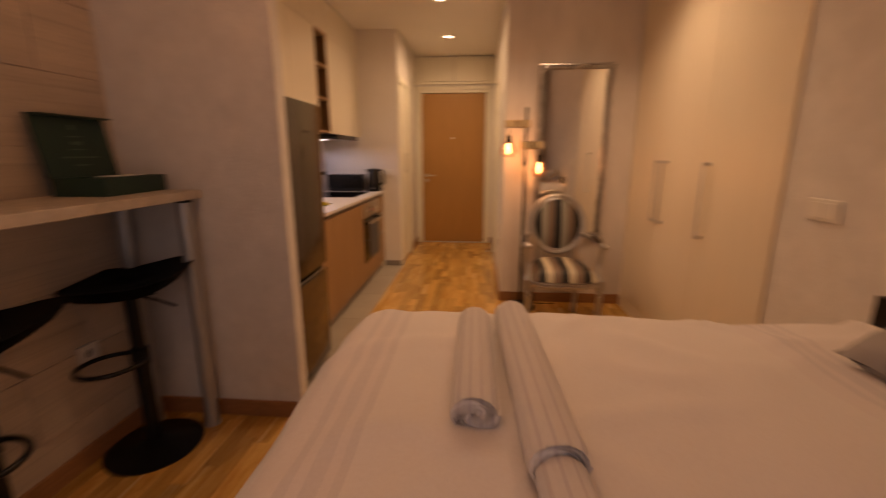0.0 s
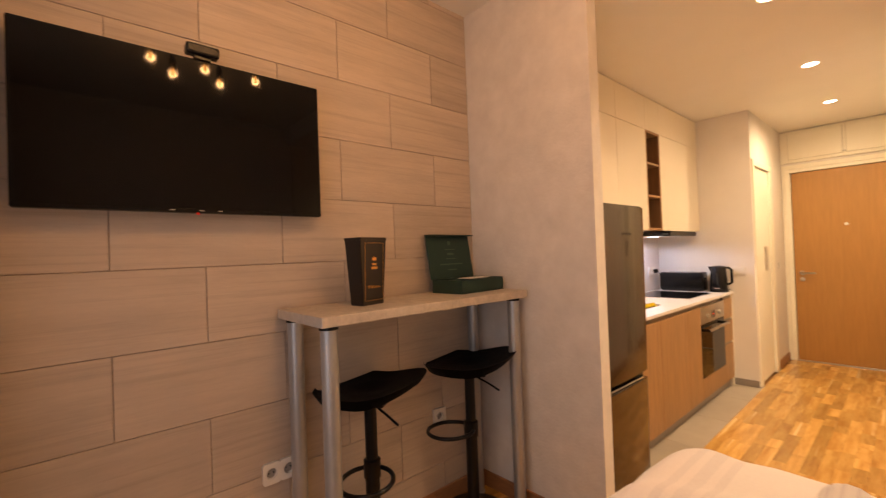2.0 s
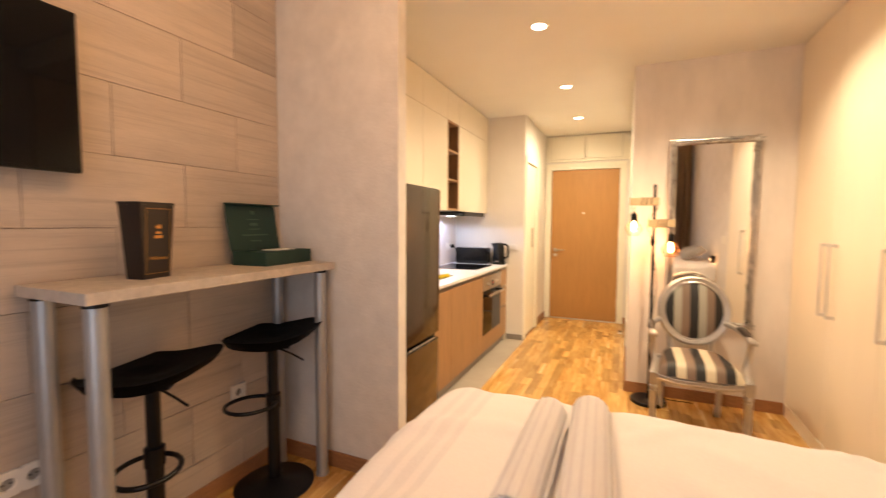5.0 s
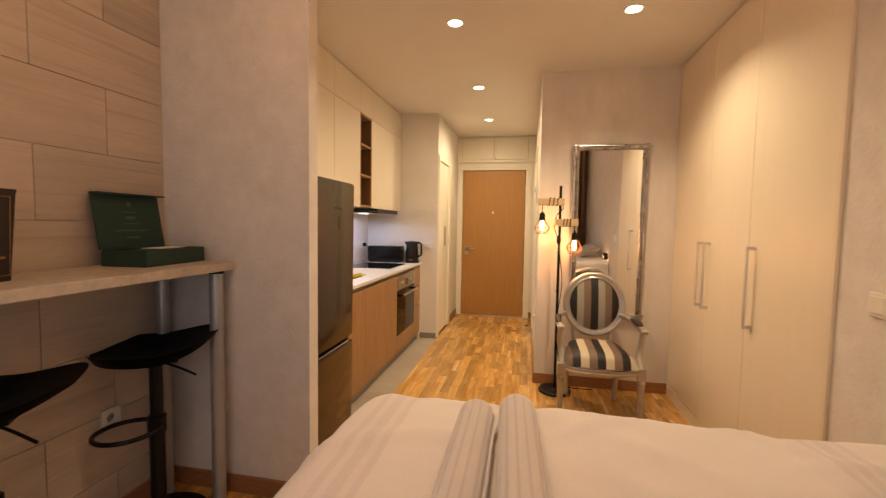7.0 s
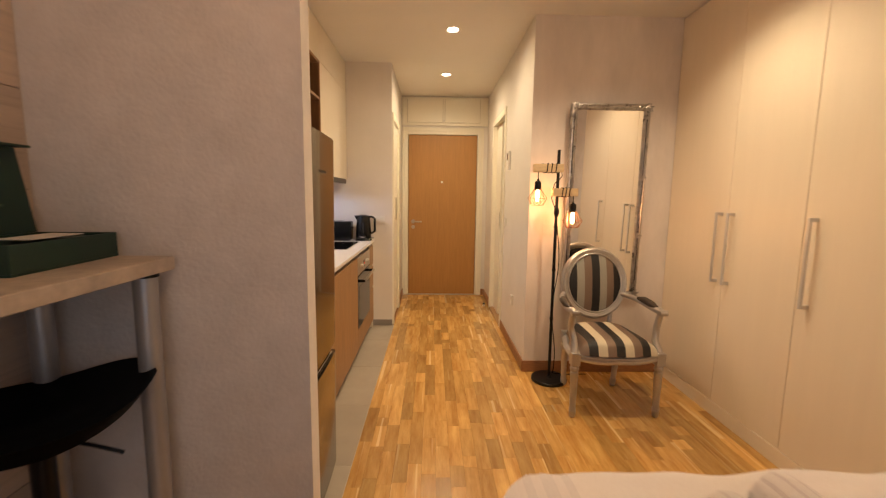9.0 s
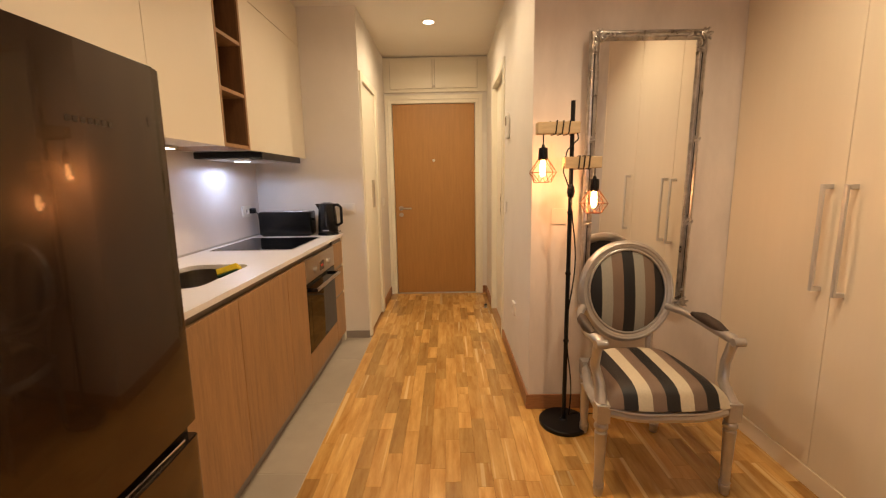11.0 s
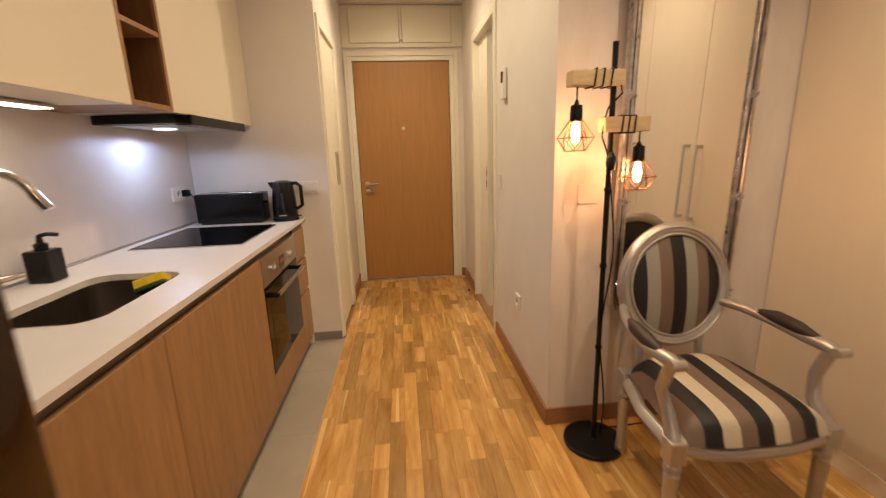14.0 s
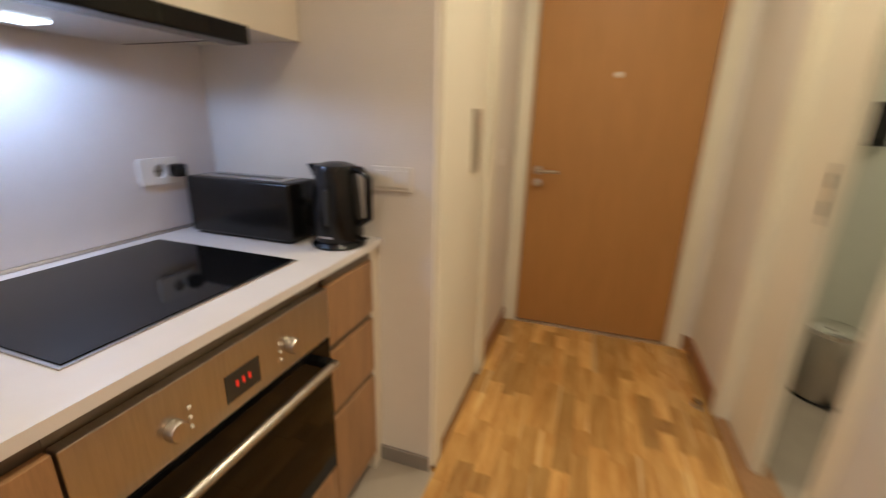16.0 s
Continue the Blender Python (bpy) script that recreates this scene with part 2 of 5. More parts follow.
silver_paint = mat("silver_painted_wood", (0.50, 0.48, 0.47), 0.30, metal=0.7, vary=0.14, scale=18, bump=0.15, bump_scale=90)
satin_grip = mat("satin_nickel_grip", (0.62, 0.60, 0.58), 0.38, metal=0.55, vary=0.05)
pale_grip = mat("pale_satin_grip", (0.60, 0.56, 0.47), 0.4, metal=0.3, vary=0.05)
silver_frame = mat("antique_silver", (0.52, 0.50, 0.49), 0.28, metal=0.95, vary=0.42, scale=22, bump=0.3, bump_scale=90)
mirror_mat = mat("mirror_silvering", (0.86, 0.86, 0.84), 0.02, metal=1.0)
stone_top = mat("stone_laminate", (0.50, 0.44, 0.38), 0.5, vary=0.22, scale=26, bump=0.06, bump_scale=90)
green_card = mat("dark_green_card", (0.008, 0.038, 0.027), 0.5, vary=0.15, scale=15, bump=0.05, bump_scale=220)
black_card = mat("black_brown_card", (0.006, 0.004, 0.003), 0.40, vary=0.2, scale=18)
gold_foil = mat("gold_foil", (0.62, 0.33, 0.10), 0.35, metal=0.9, vary=0.15)
pale_wood = mat("pale_pine", (0.62, 0.46, 0.27), 0.6, vary=0.15, scale=8, stretch=(2, 10, 10), grain=0.2)
copper_wire = mat("copper_wire", (0.30, 0.13, 0.06), 0.35, metal=0.9, vary=0.1)
duvet_mat = stripes("striped_white_bedding", [(0.0, (0.72, 0.66, 0.66)), (0.045, (0.655, 0.605, 0.615)), (0.062, (0.72, 0.66, 0.66)), (0.078, (0.655, 0.605, 0.615)), (0.098, (0.72, 0.66, 0.66)), (0.115, (0.665, 0.615, 0.62)), (0.13, (0.74, 0.69, 0.68))], "X", 1.15, 0.9, 0.3, 0.66)
towel_mat = stripes("white_terry", [(0.0, (0.76, 0.71, 0.70)), (0.55, (0.66, 0.60, 0.61)), (0.8, (0.76, 0.71, 0.70))], "X", 0.022, 0.95, 0.4, 0.1, 0.8)
dark_cloth = mat("dark_upholstery", (0.022, 0.022, 0.026), 0.9, vary=0.3, scale=40, bump=0.3, bump_scale=400)
grey_cloth = mat("grey_pillow_cloth", (0.34, 0.32, 0.32), 0.9, vary=0.1, scale=20, bump=0.3, bump_scale=300)
C_BLK, C_CRM, C_TAU, C_GRY = (0.006, 0.006, 0.008), (0.52, 0.46, 0.35), (0.17, 0.115, 0.085), (0.29, 0.28, 0.245)
stripe_back = stripes("striped_satin_back", [(0.0, C_BLK), (0.35, C_GRY), (0.67, C_TAU)], "X", 0.152, 0.55, 0.0, 0.09)
stripe_seat = stripes("striped_satin_seat", [(0.0, C_BLK), (0.33, C_CRM), (0.67, C_TAU)], "X", 0.156, 0.5, 0.0, 0.16)
arm_cloth = mat("dark_arm_satin", (0.035, 0.022, 0.016), 0.5, vary=0.5, scale=14, bump=0.2, bump_scale=300, stretch=(6, 1, 1))
curtain_mat = chevron("zigzag_curtain_cloth")
white_plastic = mat("white_plastic", (0.76, 0.73, 0.68), 0.35, vary=0.03)
# Grey well floor of white sockets; the recess shade is in the colour.
socket_shade = mat("socket_shadow_plastic", (0.30, 0.28, 0.26), 0.5)
display_dark = mat("dark_display", (0.03, 0.03, 0.03), 0.2)
red_digit = glow("red_digits", (0.8, 0.03, 0.015), 0.4)
led_white = glow("lamp_face", (1.0, 0.86, 0.66), 18.0)
led_cool = glow("cool_lamp_face", (0.80, 0.90, 1.0), 14.0)
chandelier_bulb = glow("bright_bulb", (1.0, 0.42, 0.09), 60.0)
bulb_glass = glow("glowing_bulb", (1.0, 0.52, 0.17), 46.0)
pale_tile = mat("pale_bath_tile", (0.66, 0.67, 0.58), 0.25, vary=0.05, scale=3)
sponge_yellow = mat("yellow_sponge", (0.70, 0.50, 0.02), 0.95, vary=0.15, scale=60, bump=0.5, bump_scale=180)
sponge_green = mat("green_scourer", (0.02, 0.06, 0.03), 0.95, vary=0.3, scale=80, bump=0.6, bump_scale=250)
paper_white = mat("white_card", (0.75, 0.73, 0.68), 0.6, vary=0.04)

# ---- builders ----
OFF = {}


def thing(name, at, label, category, group="", kind="", rz=0.0, local=False):
    """An Empty at the thing's base; its parts are given in world metres unless local."""
    e = new(name)
    e.empty_display_size = 0.1
    e.location = at
    e.rotation_euler = (0, 0, radians(rz))
    OFF[e.name] = Vector((0, 0, 0)) if local else Vector(at)
    return tagged(e, label, category, group, kind)


def part(name, bm, material, parent, label="", smooth=False):
    me = bpy.data.meshes.new(name)
    o = OFF[parent.name]
    bmesh.ops.translate(bm, verts=bm.verts, vec=-o)
    bm.to_mesh(me)
    bm.free()
    if smooth:
        me.shade_smooth()
        me.set_sharp_from_angle(angle=radians(42))
    me.materials.append(material)
    ob = new(name, me)
    ob.parent = parent
    OFF[ob.name] = o
    return tagged(ob, label)


def setting(name, bm, material, label, category, smooth=False):
    """One mesh of the setting, in world metres."""
    me = bpy.data.meshes.new(name)
    bm.to_mesh(me)
    bm.free()
    if smooth:
        me.shade_smooth()
        me.set_sharp_from_angle(angle=radians(42))
    me.materials.append(material)
    ob = new(name, me)
    OFF[ob.name] = Vector((0, 0, 0))
    return tagged(ob, label, category, kind="structure")


def box(x0, x1, y0, y1, z0, z1, bevel=0.0, seg=2, bm=None):
    b = bmesh.new()
    bmesh.ops.create_cube(b, size=1)
    bmesh.ops.scale(b, vec=(x1 - x0, y1 - y0, z1 - z0), verts=b.verts)
    bmesh.ops.translate(b, vec=((x0 + x1) / 2, (y0 + y1) / 2, (z0 + z1) / 2), verts=b.verts)
    if bevel:
        bmesh.ops.bevel(b, geom=b.edges, offset=bevel, segments=seg, affect="EDGES", profile=0.5)
    return join(bm, b)


def join(bm, b):
    if bm is None:
        return b
    me = bpy.data.meshes.new("temporary")
    b.to_mesh(me)
    b.free()
    bm.from_mesh(me)
    bpy.data.meshes.remove(me)
    return bm


def tube(points, radius, sides=12, bm=None, closed=False, radii=None, flat=1.0):
    """A round bar along points."""
    b = bmesh.new()
    pts = [Vector(p) for p in points]
    n = len(pts)
    rings = []
    last = None
    for i, p in enumerate(pts):
        if closed:
            d = pts[(i + 1) % n] - pts[i - 1]
        else:
            d = pts[min(i + 1, n - 1)] - pts[max(i - 1, 0)]
        d.normalize()
        if last is None:
            u = d.orthogonal().normalized()
        else:
            u = (last - d * last.dot(d)).normalized()
        last = u
        v = d.cross(u)
        r = radii[i] if radii else radius
        rings.append([b.verts.new(p + u * r * math.cos(a) + v * r * flat * math.sin(a)) for a in (2 * math.pi * k / sides for k in range(sides))])
    for i in range(n if closed else n - 1):
        a, c = rings[i], rings[(i + 1) % n]
        for k in range(sides):
            b.faces.new((a[k], a[(k + 1) % sides], c[(k + 1) % sides], c[k]))
    if not closed:
        b.faces.new(rings[0][::-1])
        b.faces.new(rings[-1])
    bmesh.ops.recalc_face_normals(b, faces=b.faces)
    return join(bm, b)


def lathe(profile, at, sides=32, bm=None, squash=1.0):
    """A turned shape: profile of (radius, height) about a vertical axis."""
    b = bmesh.new()
    rings = []
    for r, z in profile:
        if r < 1e-5:
            rings.append([b.verts.new((at[0], at[1], at[2] + z))])
        else:
            rings.append([b.verts.new((at[0] + r * math.cos(2 * math.pi * k / sides), at[1] + r * squash * math.sin(2 * math.pi * k / sides), at[2] + z)) for k in range(sides)])
    for a, c in zip(rings, rings[1:]):
        for k in range(sides):
            j = (k + 1) % sides
            vs = [a[k % len(a)], a[j % len(a)], c[j % len(c)], c[k % len(c)]]
            vs = list(dict.fromkeys(vs))
            if len(vs) > 2:
                b.faces.new(vs)
    if len(rings[0]) > 1:
        b.faces.new(rings[0][::-1])
    if len(rings[-1]) > 1:
        b.faces.new(rings[-1])
    bmesh.ops.recalc_face_normals(b, faces=b.faces)
    return join(bm, b)


def disc(profile, at, axis, sides=24):
    """A turned shape whose axis points along -y or +x."""
    b = lathe(profile, (0, 0, 0), sides)
    b.transform(Matrix.Translation(at) @ Matrix.Rotation(radians(90), 4, "X" if axis == "-y" else "Y"))
    return b


def slab(outline, z0, z1, bm=None, bevel=0.0, axis="z"):
    """An outline of (u, v) points raised between two levels along an axis."""
    b = bmesh.new()
    put = {"z": lambda u, v, w: (u, v, w), "y": lambda u, v, w: (u, w, v), "x": lambda u, v, w: (w, u, v)}[axis]
    lo = [b.verts.new(put(u, v, z0)) for u, v in outline]
    hi = [b.verts.new(put(u, v, z1)) for u, v in outline]
    b.faces.new(lo[::-1])
    top = b.faces.new(hi)
    n = len(outline)
    for i in range(n):
        b.faces.new((lo[i], lo[(i + 1) % n], hi[(i + 1) % n], hi[i]))
    bmesh.ops.recalc_face_normals(b, faces=b.faces)
    if bevel:
        es = [e for e in b.edges if all(f in (top,) or True for f in e.link_faces) and abs(e.calc_face_angle(0)) > 0.5]
        bmesh.ops.bevel(b, geom=es, offset=bevel, segments=2, affect="EDGES", profile=0.5)
    return join(bm, b)


def rounded(x0, x1, y0, y1, r, k=6):
    pts = []
    for cx, cy, a0 in ((x1 - r, y1 - r, 0), (x0 + r, y1 - r, 90), (x0 + r, y0 + r, 180), (x1 - r, y0 + r, 270)):
        pts += [(cx + r * math.cos(radians(a0 + 90 * i / k)), cy + r * math.sin(radians(a0 + 90 * i / k))) for i in range(k + 1)]
    return pts


def words(name, text, size, m, material, parent):
    c = bpy.data.curves.new(name, "FONT")
    c.body, c.size, c.align_x, c.align_y, c.extrude = text, size, "CENTER", "CENTER", 0.0004
    c.materials.append(material)
    tmp = new(name, c)
    me = bpy.data.meshes.new_from_object(tmp.evaluated_get(bpy.context.evaluated_depsgraph_get()))
    bpy.data.objects.remove(tmp)
    ob = new(name, me)
    ob.parent = parent
    ob.matrix_basis = Matrix.Translation(-OFF[parent.name]) @ m
    OFF[ob.name] = OFF[parent.name]
    return ob


# ---- structure ----
TX = -1.018          # face of the tiled wall
KX = -1.112          # kitchen back wall
HX0, HX1 = -0.28, 0.812   # hall walls
WY = 3.845           # mirror wall
DY = 6.315           # entrance wall
EY = 4.965           # kitchen end wall
RX = 1.85            # right wall by the bed
PY0, PY1, PX = 2.046, 2.125, -0.25  # partition

fl = setting("floor", box(-1.35, 2.0, -0.45, DY + 0.05, -0.06, -0.012), floor_joint, "golden oak strip parquet floor, lightly varnished", "floor")
setting("floor_bathroom", box(0.905, 2.6, WY + 0.1, 6.9, -0.06, -0.006), floor_tile, "pale grey tiled bathroom floor", "floor")
setting("wall_west", box(-1.25, TX - 0.009, -0.4, PY0, 0, CEIL_HIGH), grout, "grouted wall behind wood-look tiles", "wall")
setting("wall_kitchen", box(-1.25, KX, PY1, EY, 0, CEIL_HIGH), splash, "pale glazed wall behind the kitchen counter", "wall")
setting("wall_partition", box(-1.25, PX, PY0, PY1, 0, CEIL_HIGH), textured_paint, "pale textured partition beside the fridge", "wall")
setting("wall_kitchen_end", box(-1.25, HX0, EY, EY + 0.05, 0, CEIL), plaster, "white painted wall ending the kitchen", "wall")
b = box(HX0 - 0.1, HX0, EY + 0.05, 5.0, 0, CEIL)
box(HX0 - 0.1, HX0, 5.0, 5.68, 2.06, CEIL, bm=b)
box(HX0 - 0.1, HX0, 5.68, DY, 0, CEIL, bm=b)
setting("wall_hall_west", b, plaster, "white painted hall wall around a closet", "wall")
b = box(HX0 - 0.1, -0.245, DY, DY + 0.2, 0, CEIL)
box(0.725, HX1 + 0.1, DY, DY + 0.2, 0, CEIL, bm=b)
box(-0.245, 0.725, DY, DY + 0.2, 2.12, CEIL, bm=b)
setting("wall_entrance", b, plaster, "white painted wall around the entrance door", "wall")
BY0, BY1, BZ = 4.94, 5.69, 2.10
b = box(HX1, HX1 + 0.1, WY, BY0, 0, CEIL)
box(HX1, HX1 + 0.1, BY0, BY1, BZ, CEIL, bm=b)
box(HX1, HX1 + 0.1, BY1, DY, 0, CEIL, bm=b)
setting("wall_hall_east", b, plaster, "smooth cream hall wall with a bathroom doorway", "wall")
setting("wall_mirror", box(HX1 + 0.1, 2.5, WY, WY + 0.1, 0, CEIL), wallpaper, "pale marbled wall behind the mirror and chair", "wall")
setting("wall_mirror_corner", box(HX1 + 0.0005, HX1 + 0.1, WY - 0.003, WY - 0.0005, 0, CEIL), wallpaper, "pale marbled wall end", "wall")
setting("wall_east", box(RX, 2.5, -0.4, 2.10, 0, CEIL_HIGH), textured_paint, "pale painted wall beside the bed", "wall")
setting("wall_east_back", box(2.45, 2.55, 2.10, WY, 0, CEIL), plaster, "plain wall behind the wardrobe", "wall")
b = box(-1.25, -0.55, -0.45, -0.32, 0, CEIL_HIGH)
box(1.55, 2.5, -0.45, -0.32, 0, CEIL_HIGH, bm=b)
box(-0.55, 1.55, -0.45, -0.32, 0, 0.35, bm=b)
box(-0.55, 1.55, -0.45, -0.32, 2.35, CEIL_HIGH, bm=b)
setting("wall_south", b, plaster, "plain wall around the window", "wall")
setting("ceiling", box(-1.25, 2.5, PY0 + 0.004, DY + 0.2, CEIL, CEIL + 0.3), plaster_white, "smooth white lowered ceiling with round spots", "ceiling")
setting("ceiling_high", box(-1.25, 2.5, -0.45, PY0, CEIL_HIGH, CEIL_HIGH + 0.14), plaster_white, "smooth white ceiling above the bed", "ceiling")
b = box(0.905, 2.6, 6.75, 6.85, 0, CEIL)
box(2.4, 2.5, WY + 0.1, 6.75, 0, CEIL, bm=b)
box(HX1 + 0.1, HX1 + 0.104, WY + 0.1, BY0 - 0.05, 0, CEIL, bm=b)
box(HX1, HX1 + 0.1, DY + 0.2, 6.75, 0, CEIL, bm=b)
setting("wall_bathroom", b, pale_tile, "pale tiled bathroom walls", "wall")

w = thing("window_1", (0.5, -0.385, 0.35), "white framed window with a dusky sky", "window", kind="structure")
for x0, x1, z0, z1 in ((-0.55, 1.55, 0.35, 0.41), (-0.55, 1.55, 2.29, 2.35), (-0.55, -0.49, 0.41, 2.29), (1.49, 1.55, 0.41, 2.29), (0.47, 0.53, 0.41, 2.29)):
    part("window_frame", box(x0, x1, -0.42, -0.36, z0, z1, 0.004), white_gloss, w)
for x0, x1 in ((-0.49, 0.47), (0.53, 1.49)):
    p = part("pane", box(x0, x1, -0.393, -0.387, 0.41, 2.29), glass("window_glass"), w)
    p.visible_shadow = False

# skirtings
def skirting(x0, x1, y0, y1, material=None, h=0.085, label="reddish oak skirting board"):
    setting("baseboard", box(x0, x1, y0, y1, 0.0, h, 0.003), material or oak_trim, label, "baseboard")


skirting(TX - 0.001, TX + 0.013, -0.32, PY0 - 0.014)
skirting(TX + 0.014, PX - 0.001, PY0 - 0.013, PY0 - 0.0005)
skirting(PX + 0.0005, PX + 0.013, PY0 - 0.013, PY1)
skirting(HX1 - 0.013, HX1 - 0.0005, WY - 0.013, BY0 - 0.06)
skirting(HX1 - 0.0125, 1.834, WY - 0.0135, WY - 0.0035)
skirting(HX1 - 0.013, HX1 - 0.0005, BY1 + 0.06, DY - 0.014)
skirting(0.765, HX1 - 0.014, DY - 0.013, DY - 0.0005)
skirting(HX0 + 0.0005, HX0 + 0.013, 5.75, DY - 0.014)
skirting(HX0 + 0.014, -0.285, DY - 0.013, DY - 0.0005)
skirting(-0.50, HX0, EY - 0.013, EY - 0.0005, grey_trim, 0.06, "grey tiled skirting below the kitchen end wall")
skirting(RX - 0.013, RX - 0.0005, -0.32, 2.09)


# entrance door
d = thing("door_1", (0.24, DY, 0.0), "closed beech veneer entrance door with steel lever handle", "door", kind="structure")
part("door_leaf", box(-0.198, 0.681, DY + 0.012, DY + 0.055, 0.012, 2.077, 0.003), door_veneer, d)
for v in ((-0.245, -0.203, DY - 0.004, DY + 0.1, 0, 2.12), (0.686, 0.725, DY - 0.004, DY + 0.1, 0, 2.12), (-0.203, 0.686, DY - 0.004, DY + 0.1, 2.082, 2.12)):
    part("door_frame", box(*v, 0.003), white_gloss, d)
for v in ((-0.275, -0.246, DY - 0.014, DY + 0.02, 0, 2.165), (0.726, 0.764, DY - 0.014, DY + 0.02, 0, 2.165), (-0.246, 0.726, DY - 0.014, DY - 0.001, 2.121, 2.165)):
    part("architrave", box(*v, 0.003), white_gloss, d)
part("threshold", box(-0.203, 0.686, DY - 0.006, DY + 0.1, 0.0, 0.011, 0.002), steel, d, "thin metal threshold")
h = part("door_handle", disc([(0.0, 0), (0.024, 0), (0.026, 0.004), (0.024, 0.008), (0, 0.008)], (-0.135, DY + 0.010, 0.972), "-y"), steel, d, "steel lever handle")
part("lever", tube([(-0.135, DY + 0.004, 0.972), (-0.135, DY - 0.04, 0.972), (-0.125, DY - 0.048, 0.972), (-0.02, DY - 0.048, 0.972)], 0.0095, 12), steel, h, smooth=True)
k = part("lock_rosette", disc([(0.0, 0), (0.022, 0), (0.024, 0.004), (0.0, 0.007)], (-0.135, DY + 0.010, 0.90), "-y"), steel, d)
part("key_turn", box(-0.143, -0.127, DY - 0.018, DY + 0.004, 0.893, 0.907, 0.003), steel, k)
# White rather than chrome: the bright reflection is put into the viewer's colour.
pe = part("peephole", disc([(0.0, 0), (0.015, 0), (0.016, 0.003), (0.011, 0.008), (0.0, 0.009)], (0.235, DY + 0.011, 1.485), "-y"), white_plastic, d, "small door viewer with its bright reflection painted white")
for z in (0.28, 1.20, 1.82):
    part("hinge", tube([(0.690, DY - 0.009, z - 0.05), (0.690, DY - 0.009, z + 0.05)], 0.0075, 10), white_gloss, d)

c = thing("overhead_cupboard", (0.25, DY - 0.03, 2.17), "white two-door cupboard above the entrance door", "cupboard")
part("frame", box(HX0 + 0.001, HX1 - 0.001, DY - 0.03, DY - 0.001, 2.19, 2.535, 0.002), white_gloss, c)
for x0, x1 in ((-0.205, 0.235), (0.265, 0.705)):
    # Darker sheet, wider than the door, paints the shade line around it.
    part("reveal", box(x0 - 0.005, x1 + 0.005, DY - 0.0325, DY - 0.0302, 2.2225, 2.5105), reveal_paint, c)
    part("door", box(x0, x1, DY - 0.048, DY - 0.0326, 2.225, 2.508, 0.003), white_gloss, c)

part("knob", lathe([(0.0, 0.0), (0.012, 0.003), (0.014, 0.011), (0.009, 0.019), (0.0, 0.021)], (0.25, DY - 0.062, 2.232), 18), white_plastic, c, "small round white knob", smooth=True)
part("knob_stem", box(0.245, 0.255, DY - 0.062, DY - 0.0305, 2.239, 2.247), white_plastic, c)

# closet in the hall
c = thing("closet_door", (HX0, 5.34, 0), "white closet door with a slim vertical handle", "door", kind="structure")
part("door_leaf", box(HX0 - 0.03, HX0 - 0.004, 5.055, 5.625, 0.012, 2.035, 0.003), white_gloss, c)
for v in ((HX0 - 0.03, HX0 + 0.016, 4.985, 5.05, 0, 2.10), (HX0 - 0.03, HX0 + 0.016, 5.63, 5.745, 0, 2.10), (HX0 - 0.03, HX0 + 0.016, 5.05, 5.63, 2.04, 2.10)):
    part("door_frame", box(*v, 0.004), white_gloss, c)
h = part("handle", box(HX0 - 0.0038, HX0 + 0.006, 5.375, 5.475, 1.045, 1.285, 0.003), pale_grip, c, "flush pale pull plate")
for y in (5.392, 5.436):
    part("finger_slot", box(HX0 + 0.0061, HX0 + 0.0085, y, y + 0.022, 1.06, 1.27, 0.001), steel, h)

# bathroom doorway
t = thing("doorway_trim", (HX1, 5.32, 0), "white casing around the bathroom doorway", "door frame", kind="structure")
for v in ((HX1 - 0.012, HX1 + 0.112, BY0 - 0.055, BY0 + 0.012, 0, BZ + 0.05), (HX1 - 0.012, HX1 + 0.112, BY1 - 0.012, BY1 + 0.055, 0, BZ + 0.05), (HX1 - 0.012, HX1 + 0.112, BY0 + 0.012, BY1 - 0.012, BZ - 0.012, BZ + 0.05)):
    part("casing_board", box(*v, 0.003), white_gloss, t)
setting("threshold_bathroom", box(HX1 - 0.01, HX1 + 0.115, BY0 + 0.013, BY1 - 0.013, -0.01, 0.012, 0.003), oak_front, "pale oak threshold of the bathroom", "threshold")
bd = thing("bathroom_door", (0.868, 5.52, 0.012), "white sliding bathroom door standing half open", "door", kind="structure")
part("door_leaf", box(0.848, 0.888, 5.365, BY1 - 0.0125, 0.0125, BZ - 0.0125, 0.003), white_gloss, bd)
lk = part("lock_plate", box(0.8455, 0.8478, 5.378, 5.404, 0.955, 1.145, 0.001), steel, bd, "narrow steel lock plate")
for z0, z1 in ((0.985, 1.03), (1.07, 1.115)):
    part("finger_pull", box(0.8445, 0.8453, 5.382, 5.400, z0, z1), display_dark, lk)
ds = thing("door_stop", (0.745, 5.74, 0.0), "small black door stop on the hall floor", "door stop")
part("post", lathe([(0.016, 0), (0.018, 0.004), (0.012, 0.008), (0.012, 0.024)], (0.745, 5.74, 0), 16), steel, ds)
part("rubber_cap", lathe([(0.014, 0.0245), (0.015, 0.03), (0.010, 0.038), (0, 0.039)], (0.745, 5.74, 0), 16), black_plastic, ds)
bn = thing("pedal_bin", (1.32, 6.06, -0.006), "brushed steel pedal bin on the bathroom floor", "bin")
part("body", lathe([(0.098, 0.012), (0.103, 0.02), (0.103, 0.33), (0.099, 0.336)], (1.32, 6.06, -0.006)), steel, bn, smooth=True)
part("lid", lathe([(0.105, 0.338), (0.105, 0.36), (0.07, 0.378), (0, 0.383)], (1.32, 6.06, -0.006)), chrome, bn, smooth=True)
